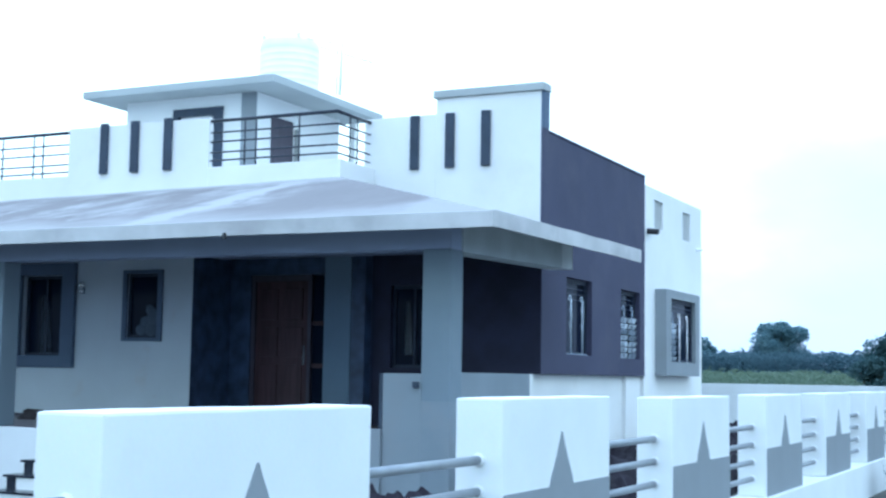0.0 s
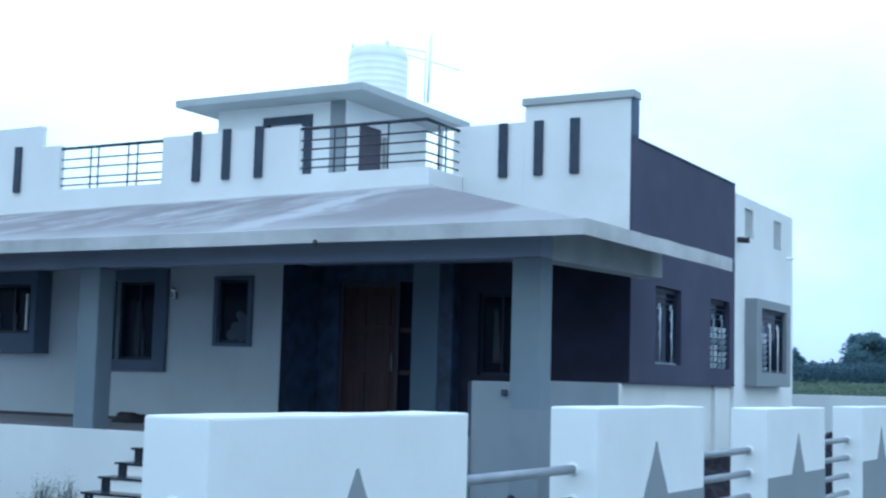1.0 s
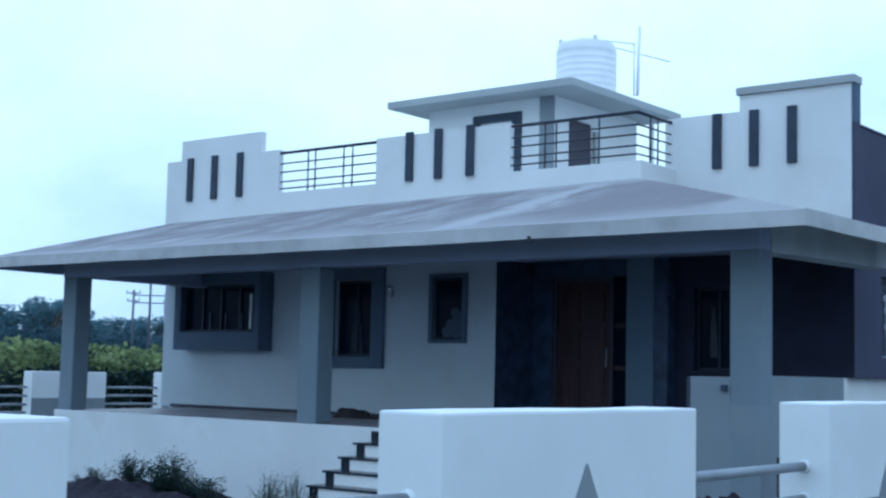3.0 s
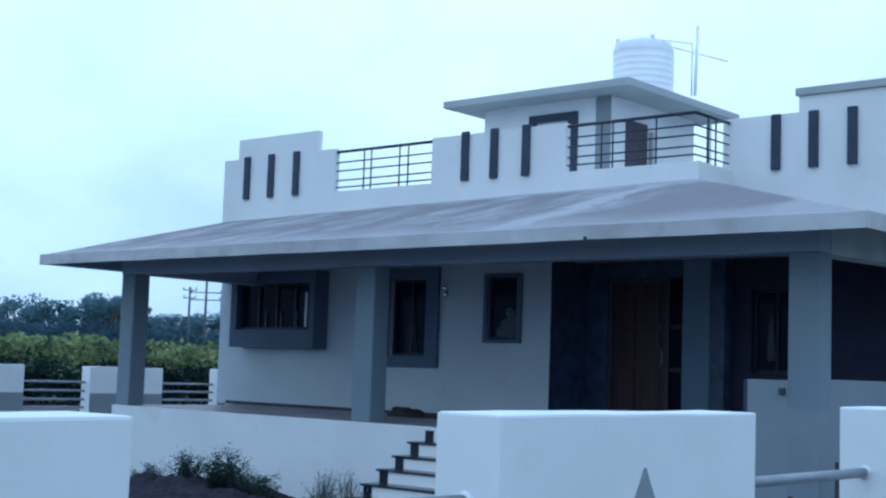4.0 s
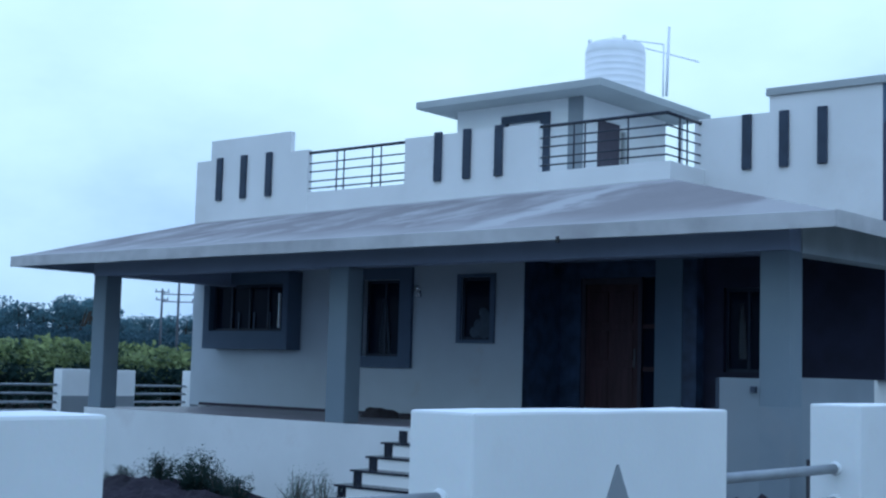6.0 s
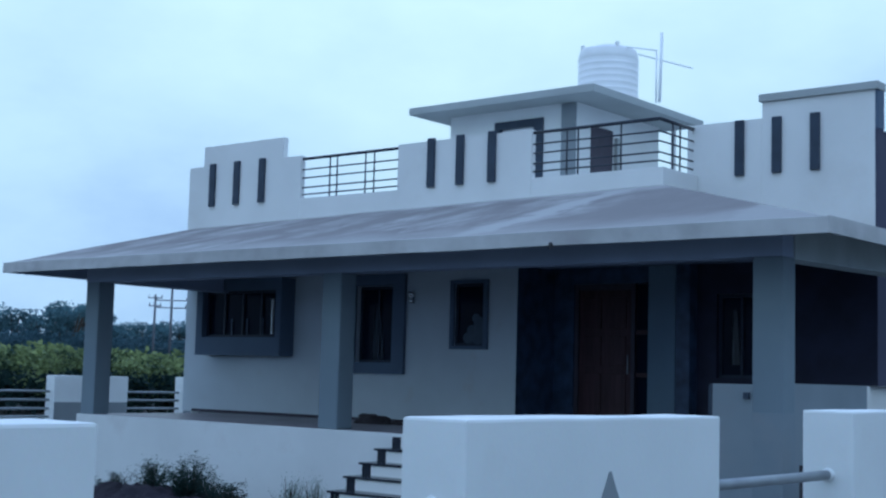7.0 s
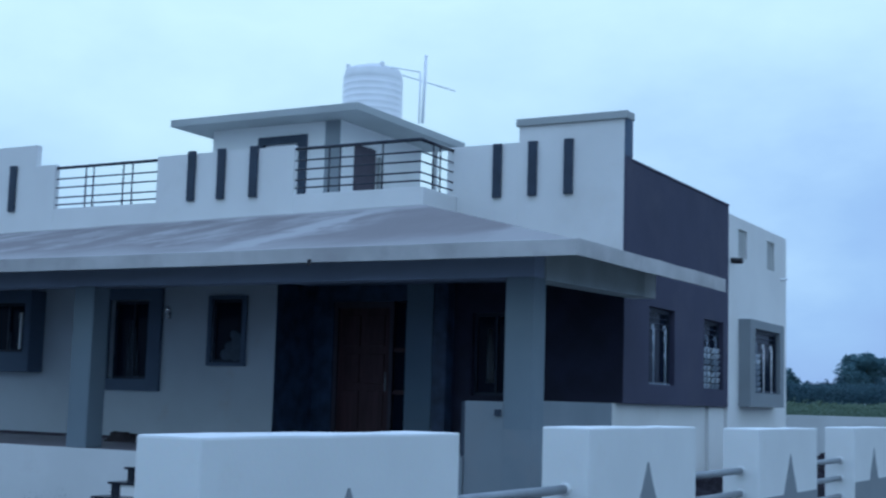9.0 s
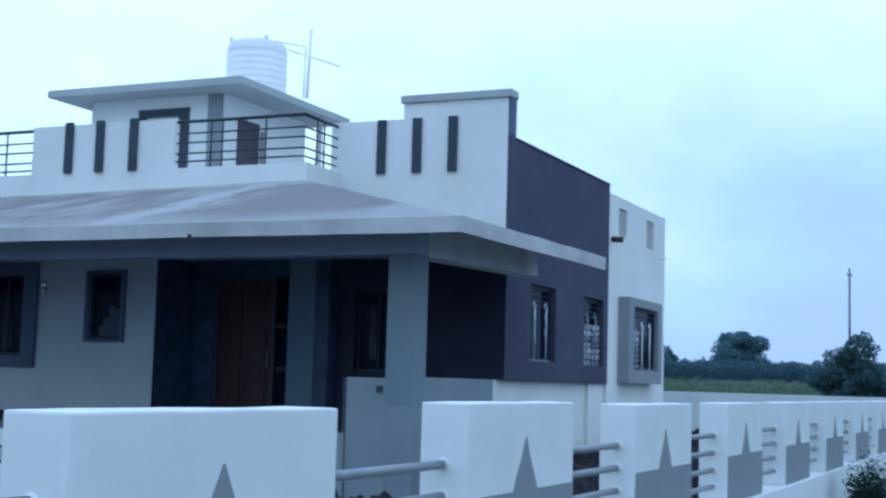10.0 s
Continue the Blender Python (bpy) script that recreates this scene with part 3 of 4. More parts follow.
block("porch_half_wall", HALF_WALL, house, -7.51, -6.996, COL_Y - 0.007, COL_Y + 0.10, YARD - 0.1, 1.63, 0.012, "grey painted porch half wall")
block("porch_side_wall", HALF_WALL, house, -6.88, -6.70, COL_Y + 0.332, 16.84, YARD - 0.1, 1.654, 0.012, "grey painted porch half wall")
block("porch_side_wall", WHITE, house, -7.27, -6.74, 16.842, 17.05, YARD - 0.1, 1.64, 0.006)
block("porch_half_wall", HALF_WALL, house, -7.779, -7.512, COL_Y - 0.048, COL_Y + 0.10, YARD - 0.1, 0.968, 0.008, "grey painted porch half wall")
block("wall_edge_strip", BAR, house, -7.558, -7.512, COL_Y - 0.005, COL_Y + 0.05, 0.97, 1.625, 0.004)
# Black rod added to stand for the dark gap beside the column's foot.
rod("dark_upright", SPOUT, house, (-6.44, COL_Y + 0.1, YARD), (-6.44, COL_Y + 0.1, 0.74), 0.035, 10, "short black upright at the column's foot")
block("meter_box", BAR, house, -7.095, -7.025, COL_Y - 0.055, COL_Y - 0.008, 1.465, 1.537, 0.006, "small dark junction box")

# entrance door with its side light
door = tagged(part("front_door", box(bmesh.new(), -12.24, -11.24, YB + 0.05, YB + 0.10, FL, 3.10, 0.004), DOOR, house), "red-brown wooden entrance door")
for x0, x1 in ((-12.14, -11.81), (-11.67, -11.34)):
    for z0, z1 in ((1.0, 1.75), (1.87, 2.35), (2.47, 2.98)):
        block("door_panel", DOOR, door, x0, x1, YB + 0.03, YB + 0.052, z0, z1, 0.012)
rod("door_handle", PIPE, door, (-11.29, YB + 0.01, 1.75), (-11.29, YB + 0.01, 2.05), 0.012)
dframe = bmesh.new()
box(dframe, -12.32, -12.24, YB + 0.02, YB + 0.14, FL, 3.20)
box(dframe, -11.24, -11.17, YB + 0.02, YB + 0.14, FL, 3.20)
box(dframe, -12.238, -11.242, YB + 0.02, YB + 0.14, 3.10, 3.198)
part("door_frame", dframe, DARK_DOOR, house)
side_light = part("side_light", box(bmesh.new(), -11.168, -10.802, YB + 0.08, YB + 0.09, FL, 3.19), GLASS, house)
for z in (1.70, 2.38):
    block("side_light_rail", DOOR, side_light, -11.168, -10.802, YB + 0.04, YB + 0.079, z, z + 0.07, 0.004)


# windows
def window(axis, at, inward, u0, u1, z0, z1, parent, band=None, depth=0.04, mat=MID_GREY, mullions=1, grille=0, label="", fwd=0.0):
    """A glazed window in a wall; band: outer edges of the raised surround (u0, u1, z0, z1)."""
    sgn = 1 if inward > 0 else -1

    def bx(bm, a, b, d0, d1, c, d, bev=0.0):
        if d0 >= 0:
            d0, d1 = d0 - fwd, d1 - fwd
        if axis == "y":
            box(bm, a, b, at + sgn * d0, at + sgn * d1, c, d, bev)
        else:
            box(bm, at + sgn * d0, at + sgn * d1, a, b, c, d, bev)
        return bm

    w = part("window", bx(bmesh.new(), u0, u1, 0.13, 0.138, z0, z1), GLASS, parent, label or "dark glazed window")
    f = 0.05
    fr = holed_wall(axis, at + sgn * (0.09 - fwd), sgn * 0.039, u0, u1, z0, z1, [(u0 + f, u1 - f, z0 + f, z1 - f)])
    part("window_frame", fr, DARK_FRAME, w)
    for k in range(mullions):
        u = u0 + (u1 - u0) * (k + 1) / (mullions + 1)
        part("mullion", bx(bmesh.new(), u - 0.02, u + 0.02, 0.085, 0.128, z0 + f, z1 - f), DARK_FRAME, w)
    for k in range(grille):
        z = z1 - 0.07 - 0.085 * k
        part("grille_bar", bx(bmesh.new(), u0 + 0.01, u1 - 0.01, 0.07, 0.08, z - 0.004, z + 0.004), DARK_FRAME, w)
    if band:
        b0, b1, c0, c1 = band
        bb = holed_wall(axis, at - sgn * depth, sgn * (depth - 0.002), b0, b1, c0, c1, [(u0, u1, z0, z1)])
        part("window_surround", bb, mat, w, "raised grey window surround")
    return w, bx


def drape(x0, x1, y, z0, z1):
    """A hanging cloth gathered at its top, with upright folds."""
    bm = bmesh.new()
    nu, nv = 10, 8
    mid, half = (x0 + x1) / 2, (x1 - x0) / 2
    g = []
    for i in range(nu + 1):
        u = i / nu * 2 - 1
        g.append([bm.verts.new((mid + half * (0.10 + u * (1 - 0.65 * (j / nv) ** 1.6)) - half * 0.25 * (j / nv), y + 0.012 * math.sin(u * 8), z0 + (z1 - z0) * j / nv)) for j in range(nv + 1)])
    for i in range(nu):
        for j in range(nv):
            bm.faces.new((g[i][j], g[i + 1][j], g[i + 1][j + 1], g[i][j + 1])).smooth = True
    bmesh.ops.solidify(bm, geom=bm.faces[:], thickness=0.004)
    return bm


def cloth_heap(y, lumps):
    """Soft folds of cloth pressed against a pane: (x, z, half width, half height) of each lump."""
    bm = bmesh.new()
    for x, z, rx, rz in lumps:
        m = Matrix.Translation((x, y, z)) @ Matrix.Diagonal((rx, 0.02, rz, 1))
        found = bmesh.ops.create_icosphere(bm, subdivisions=3, radius=1.0, matrix=m)
        for v in found["verts"]:
            d = 0.16 * noise.noise(v.co * 9.0)
            v.co.x += d * rx
            v.co.z += d * rz
    for f in bm.faces:
        f.smooth = True
    return bm


w, bx = window("y", YW, 1, *LW, house, (-20.12, -17.79, 1.92, 3.36), 0.36, mullions=3, fwd=0.32, label="wide window in a deep grey box surround")
for u in (-19.25, -18.83, -18.40):
    part("curtain_edge", bx(bmesh.new(), u - 0.02, u + 0.02, 0.10, 0.11, 2.25, 2.62), DARK_CURTAIN, w)
part("shutter_edge", bx(bmesh.new(), -18.045, -18.01, -0.35, -0.32, 2.32, 2.96), TANK, w, "bright shutter edge")
w, bx = window("y", YW, 1, *MW, house, (-16.42, -15.06, 1.645, 3.38), 0.07, mullions=1, label="tall window in a grey surround")
part("curtain", drape(-15.92, -15.66, YW + 0.105, 1.88, 2.85), DARK_CURTAIN, w, "dim hanging curtain")
w, bx = window("y", YW, 1, *SW, house, (-14.07, -13.285, 2.085, 3.235), 0.05, mullions=0, fwd=0.08, label="small window with a pale cloth behind the pane")
part("cloth", cloth_heap(YW + 0.02, ((-13.52, 2.28, 0.13, 0.13), (-13.50, 2.46, 0.12, 0.16), (-13.56, 2.60, 0.085, 0.08), (-13.72, 2.27, 0.11, 0.10), (-13.66, 2.40, 0.08, 0.09))), PANE_CLOTH, w, "pale cloth heaped behind the pane")
w, bx = window("y", YB, 1, *HW, house, None, mullions=1, label="porch window with a pale curtain")
part("curtain", drape(-9.50, -9.38, YB + 0.10, 1.92, 2.75), DIM_CURTAIN, w, "pale hanging curtain")


def scroll_bar(x, u, z0, z1, leaves=()):
    """An upright grille bar in the plane x, its top curled over, with small wrought leaves on one side."""
    bm = bmesh.new()
    tube(bm, (x, u, z0), (x, u, z1 - 0.06), 0.013, 8)
    last = Vector((x, u, z1 - 0.06))
    for k in range(1, 7):
        a = k / 6 * math.radians(200)
        p = Vector((x, u - 0.055 * (1 - math.cos(a)) * 0.9, z1 - 0.06 + 0.06 * math.sin(a)))
        tube(bm, last, p, 0.011, 6)
        last = p
    for z in leaves:
        tube(bm, (x, u, z - 0.05), (x, u - 0.05, z + 0.03), 0.008, 6, 0.014)
        tube(bm, (x, u - 0.05, z + 0.03), (x, u - 0.04, z + 0.09), 0.014, 6, 0.003)
    return bm


def louvre_slat(x, u0, u1, z, h, lean):
    """One tilted glass slat of a louvred window."""
    bm = bmesh.new()
    box(bm, -0.004, 0.004, u0, u1, -h / 2, h / 2, 0.003)
    bmesh.ops.transform(bm, matrix=Matrix.Translation((x, 0, z)) @ Matrix.Rotation(lean, 4, "Y"), verts=bm.verts)
    return bm


def louvres(w, x, columns, z0, count, rng):
    for u0, u1 in columns:
        for k in range(count):
            z = z0 + 0.05 + 0.104 * k
            part("louvre_slat", louvre_slat(x, u0 + rng.uniform(0, 0.02), u1 - rng.uniform(0, 0.02), z, 0.092, rng.uniform(0.25, 0.6)), LOUVRE if rng.random() < 0.6 else LOUVRE_DULL, w)


rng = random.Random(21)
w, bx = window("x", XP, -1, *S1, house, None, mullions=0, grille=4, label="barred side window with scrolled pale grille bars")
for u in (19.86, 20.39):
    part("scroll_bar", scroll_bar(XP - 0.04, u, 1.98, 2.90, (2.40, 2.65)), LOUVRE, w)
block("sill_strip", LOUVRE_DULL, w, XP - 0.10, XP - 0.03, S1[0] + 0.12, S1[1] - 0.12, S1[2], S1[2] + 0.02, 0.004)
w, bx = window("x", XP, -1, *S2, house, None, mullions=0, grille=4, label="barred side window with two columns of glass louvres, sky reflection in their colour")
louvres(w, XP - 0.06, ((22.37, 22.77), (22.83, 23.26)), 1.96, 7, rng)
for u in (22.50, 22.97):
    part("scroll_bar", scroll_bar(XP - 0.035, u, 1.98, 2.88), LOUVRE_DULL, w)
w, bx = window("x", XP - 0.01, -1, *R1, house, (24.27, 26.60, 1.68, 3.29), 0.225, GREY, mullions=0, grille=4, fwd=0.24, label="rear side window in a deep grey box surround")
louvres(w, XP + 0.15, ((24.64, 25.12),), 1.95, 7, rng)
for u, top in ((24.84, 2.86), (25.30, 2.86), (25.84, 2.85)):
    part("scroll_bar", scroll_bar(XP + 0.17, u, 1.95, top), LOUVRE_DULL if u < 25 else PVC, w)
rod("roof_spout", SPOUT, house, (XP - 0.1, 23.80, 4.33), (XP + 0.20, 23.80, 4.31), 0.055, 12, "black roof spout")
rod("roof_spout", PVC, house, (XP - 0.1, 27.2, 4.30), (XP + 0.12, 27.2, 4.29), 0.03, 10)


# terrace railings
def railing(pts, posts, ztop=5.60, zs=(5.41, 5.26, 5.09, 4.96), zb=4.85):
    r = thing("terrace_railing", "black painted metal railing on the roof parapet", "railing", "terrace railings")
    for a, b in zip(pts, pts[1:]):
        rod("handrail", RAIL, r, (*a, ztop), (*b, ztop), 0.028, 10)
        for z in zs:
            rod("rail", RAIL, r, (*a, z), (*b, z), 0.014, 8)
    for p in posts:
        rod("post", RAIL, r, (*p, zb - 0.02), (*p, ztop), 0.014, 8)
    return r


railing([(-17.78, YA + 0.06), (-15.30, YA + 0.06)], [(x, YA + 0.06) for x in (-17.04, -16.86, -16.16, -15.95)], zs=(5.40, 5.24, 5.06, 4.93))
railing([(-12.48, YA + 0.06), (XC - 0.1, YA + 0.06), (XC - 0.1, YB + 0.05)],
        [(x, YA + 0.06) for x in (-11.83, -11.62, -10.83)] + [(XC - 0.1, YA + 0.45), (XC - 0.1, YA + 0.68)])

# stair room on the terrace
room = thing("stair_room", "small white stair room with a thin overhanging roof slab", "stair room")
block("roof_slab", SLAB, room, -18.38, -13.75, 21.18, 25.55, 7.13, 7.28, 0.012, "thin grey roof slab")
part("front_wall", holed_wall("y", 21.851, 0.2, -17.774, -14.567, 4.6, 7.128, [(-16.58, -15.366, 4.7, 6.891)]), WHITE, room)
part("side_wall", holed_wall("x", -14.567, -0.2, 22.052, 25.05, 4.6, 7.128, [(22.366, 23.186, 4.7, 6.749)]), WHITE, room)
block("rear_wall", WHITE, room, -17.774, -14.768, 24.85, 25.05, 4.6, 7.128, 0.0)
block("left_wall", WHITE, room, -17.774, -17.574, 22.052, 24.849, 4.6, 7.128, 0.0)
block("corner_band", GREY, room, -14.92, -14.567, 21.826, 21.849, 4.6, 7.12, 0.004, "grey painted corner band")
df = bmesh.new()
box(df, -16.58, -16.439, 21.82, 21.972, 4.62, 6.891)
box(df, -15.599, -15.356, 21.82, 21.972, 4.62, 6.891)
box(df, -16.438, -15.600, 21.82, 21.972, 6.739, 6.890)
part("door_frame", df, BAR, room, "dark door frame")
block("door", WHITE, room, -16.437, -15.601, 21.911, 21.952, 4.62, 6.738, 0.0)
block("side_door", DARK_DOOR, room, -14.618, -14.552, 22.377, 23.176, 4.62, 6.739, 0.006, "dark brown door")
block("vent_pipe", PALE_GREY, room, -14.552, -14.466, 23.236, 23.327, 4.62, 6.607, 0.02)
block("roof_post", WHITE, room, -14.46, -14.38, 25.40, 25.48, 4.6, 7.128, 0.0)


# water tank with moulded ribs
def tank_mesh(cx, cy, z0, r, h):
    prof = [(r * 0.96, z0), (r, z0 + 0.03)]
    ribs = 7
    for k in range(ribs):
        a = z0 + 0.05 + (h * 0.74) * k / ribs
        s = h * 0.74 / ribs
        prof += [(r, a), (r, a + s * 0.55), (r * 0.991, a + s * 0.68), (r * 0.991, a + s * 0.87), (r, a + s)]
    prof += [(r * 0.985, z0 + h * 0.84), (r * 0.95, z0 + h * 0.89), (r * 0.945, z0 + h * 0.91), (r * 0.88, z0 + h * 0.95), (r * 0.66, z0 + h * 0.985), (r * 0.38, z0 + h),
             (r * 0.37, z0 + h * 1.03), (r * 0.05, z0 + h * 1.035)]
    return lathe(bmesh.new(), prof, cx, cy, 48)


tank = thing("water_tank", "white ribbed plastic water tank on the stair room roof", "water tank")
part("tank_body", tank_mesh(-14.80, 23.35, 7.29, 0.63, 1.27), TANK, tank)
for a in (2.5, 4.0, 5.6, 0.9):
    lug = bmesh.new()
    box(lug, -14.80 + 0.55 * math.cos(a) - 0.035, -14.80 + 0.55 * math.cos(a) + 0.035, 23.35 + 0.55 * math.sin(a) - 0.035, 23.35 + 0.55 * math.sin(a) + 0.035, 8.42, 8.57, 0.01)
    part("lifting_lug", lug, TANK, tank)
pipes = thing("tank_pipe", "thin grey plumbing pipe beside the water tank", "pipe")
rod("riser", PVC, pipes, (-13.68, 23.40, 7.29), (-13.68, 23.40, 8.37), 0.018, 8)
rod("inlet", PVC, pipes, (-14.40, 23.1, 8.50), (-13.68, 23.40, 8.37), 0.014, 8)
mast = thing("aerial_mast", "thin pale aerial mast with a sloping boom", "aerial")
rod("pole", PVC, mast, (-13.60, 23.40, 7.29), (-13.56, 23.40, 8.72), 0.032, 8)
rod("boom", PVC, mast, (-13.89, 23.01, 8.24), (-13.48, 24.52, 8.20), 0.014, 8)

# entrance steps
steps = thing("entrance_steps", "steps with black granite treads and white risers", "steps")
for k, z in enumerate((0.62, 0.44, 0.27, 0.09, -0.08, -0.25)):
    y = 13.80 - 0.30 * k
    block("tread", GRANITE, steps, -12.43, -9.9, y - 0.02, y + 0.31, z - 0.03, z, 0.004)
    block("riser", WHITE, steps, -12.22, -9.9, y, y + 0.298, YARD, z - 0.031, 0.0)
    block("granite_return", GRANITE, steps, -12.38, -12.222, y, y + 0.298, YARD, z - 0.031, 0.0)
block("top_riser", WHITE, steps, -12.22, -9.9, 14.10, 14.149, YARD, 0.77, 0.0)
block("granite_return", GRANITE, steps, -12.38, -12.222, 14.10, 14.149, YARD, 0.77, 0.0)

# lamp on the veranda wall, bundle on the floor
lamp = thing("wall_lamp", "small white wall lamp on the veranda wall", "wall lamp")
block("lamp_base", MID_GREY, lamp, -14.915, -14.885, YW - 0.03, YW - 0.002, 2.86, 3.05, 0.008)
for name, z, r in (("bulb", 3.015, 0.06), ("socket", 2.90, 0.04)):
    ball = bmesh.new()
    bmesh.ops.create_icosphere(ball, subdivisions=2, radius=r, matrix=Matrix.Translation((-14.90, YW - 0.07, z)))
    part(name, ball, PORCELAIN, lamp)


def bundle(name, cx, cy, z, rx, ry, h, mat, label, category, seed):
    bm = bmesh.new()
    bmesh.ops.create_icosphere(bm, subdivisions=4, radius=1.0)
    for v in bm.verts:
        d = 1 + 0.35 * noise.noise(v.co * 1.7 + Vector((seed, 0, 0))) + 0.12 * noise.noise(v.co * 5 + Vector((0, seed, 0)))
        v.co = Vector((cx + v.co.x * rx * d, cy + v.co.y * ry * d, z + max(-0.02, v.co.z * h * d)))
    for f in bm.faces:
        f.smooth = True
    return tagged(part(name, bm, mat), label, category)


bundle("cloth_bundle", -15.0, 16.6, FL, 0.38, 0.2, 0.16, CLOTH, "dark bundle of sacks on the veranda floor", "bundle", 2.0)
bundle("cloth_bundle", -14.3, 16.7, FL, 0.5, 0.15, 0.07, CLOTH, "dark bundle of sacks on the veranda floor", "bundle", 5.0)

# ---- boundary walls ----
F, TH, HALF, PITCH, S0, TOP, BASE = -2.96, 0.30, 0.95, 3.465, 4.67, 1.467, 0.42


def pier_mesh():
    bm = box(bmesh.new(), -TH, 0, -HALF, HALF, BASE, TOP, 0.012)
    bmesh.ops.subdivide_edges(bm, edges=[e for e in bm.edges if e.calc_length() > 0.5], cuts=9, use_grid_fill=True)
    for v in bm.verts:
        if v.co.z > BASE + 0.1:
            v.co.z += 0.006 * noise.noise(v.co * 2.3)
    return bm


def motif_mesh(grey_top, tip, half, outward=1):
    """Painted dado with a tapering spire, a thin raised coat on the pier's face."""
    bm = bmesh.new()
    d0, d1 = 0.0015 * outward, 0.005 * outward
    box(bm, d0, d1, -half + 0.012, half - 0.012, BASE + 0.002, grey_top)
    if tip > grey_top + 0.1:
        rise = tip - grey_top
        rows = [[(bm.verts.new((d, -w, grey_top + rise * s)), bm.verts.new((d, w, grey_top + rise * s))) for d in (d0, d1)]
                for s, w in ((0.0, 0.215), (0.25, 0.165), (0.55, 0.092), (0.8, 0.042), (1.0, 0.006))]
        for lo, hi in zip(rows, rows[1:]):
            bm.faces.new((lo[1][0], lo[1][1], hi[1][1], hi[1][0]))
            for s in (0, 1):
                bm.faces.new((lo[0][s], lo[1][s], hi[1][s], hi[0][s]))
    return bm


def boundary(name, label, x, first, count, outward, y_end, motif=True):
    wall = thing(name, label, "boundary wall")
    side = 1 if outward > 0 else -1
    pier_data = motif_data = pipe_data = collar_data = None
    y0, y1 = first - HALF - 1.5, y_end
    block("base_wall", FENCE_WHITE, wall, x - TH - 0.04 if side > 0 else x + TH + 0.04, x + 0.05 * side, y0, y1, YARD - 0.2, BASE - 0.002, 0.012)
    for k in range(count):
        y = first + PITCH * k
        if pier_data is None:
            bm = pier_mesh()
            if side < 0:
                for v in bm.verts:
                    v.co.x = -v.co.x
            p = part("pier", bm, FENCE_WHITE, wall)
            pier_data = p.data
            mo = part("painted_motif", motif_mesh(0.915 if motif else 0.905, 1.25 if motif else 0.93, HALF, side), GREY, p, "grey painted dado rising to a spire")
            motif_data = mo.data
        else:
            p = new("pier", pier_data)
            p.parent = wall
            mo = new("painted_motif", motif_data)
            mo.parent = p
        p.location = (x, y, 0.02 if k == 3 else 0.0)
        for z in (1.13, 0.95, 0.77, 0.60):
            if pipe_data is None:
                q = part("pipe", tube(bmesh.new(), (0, HALF - 0.06, 0), (0, PITCH - HALF + 0.06, 0), 0.027, 12), PIPE, wall)
                pipe_data = q.data
            else:
                q = new("pipe", pipe_data)
                q.parent = wall
            q.location = (x - side * TH / 2, y, z + (0.045 if motif and k == 1 else 0.0))
            q.rotation_euler = (-0.010 if motif and k == 1 else 0.0, 0, 0)
            for end, turn in ((HALF, 0.0), (PITCH - HALF, math.pi)):
                if collar_data is None:
                    c = part("mortar_collar", tube(bmesh.new(), (0, -0.004, 0), (0, 0.02, 0), 0.042, 10, 0.030), FENCE_WHITE, q)
                    collar_data = c.data
                else:
                    c = new("mortar_collar", collar_data)
                    c.parent = q
                c.location = (0, end, 0)
                c.rotation_euler = (0, 0, turn)
    return wall


boundary("boundary_wall", "white boundary wall with grey spire motifs and pipe rails", F, S0 - 2 * PITCH, 11, 1, 38.0)
far_side = boundary("boundary_wall", "white boundary wall with grey dado and pipe rails", -24.1, 16.72 + HALF - 2 * PITCH, 8, 1, 38.0, False)
far_side.location.z = -0.03
rear = tagged(block("rear_boundary_wall", CEMENT, None, -24.4, F - 0.34, 38.0, 38.2, YARD - 0.2, 1.52, 0.01), "plain cement boundary wall behind the house", "boundary wall", kind="structure")


# ---- plants ----
def leaves_into(bm, rng, center, radii, count, size, bias=0.35):
    """Small bent leaf clumps scattered in the shell of an uneven blob."""
    c = Vector(center)
    for _ in range(count):
        d = Vector((rng.gauss(0, 1), rng.gauss(0, 1), rng.gauss(0, 1))).normalized()
        r = (bias + (1 - bias) * rng.random() ** 0.5) * (1 + 0.3 * noise.noise(d * 1.8 + c))
        p = c + Vector((d.x * radii[0], d.y * radii[1], d.z * radii[2])) * r
        a = Vector((rng.gauss(0, 1), rng.gauss(0, 1), rng.gauss(0, 0.6))).normalized()
        b = a.cross(Vector((rng.gauss(0, 1), rng.gauss(0, 1), rng.gauss(0, 1)))).normalized()
        s = size * rng.uniform(0.6, 1.4)
        v = [bm.verts.new(p + q) for q in (-a * s, b * s * 0.55 - a * s * 0.1, a * s, -b * s * 0.55 + a * s * 0.1)]
        bm.faces.new(v)


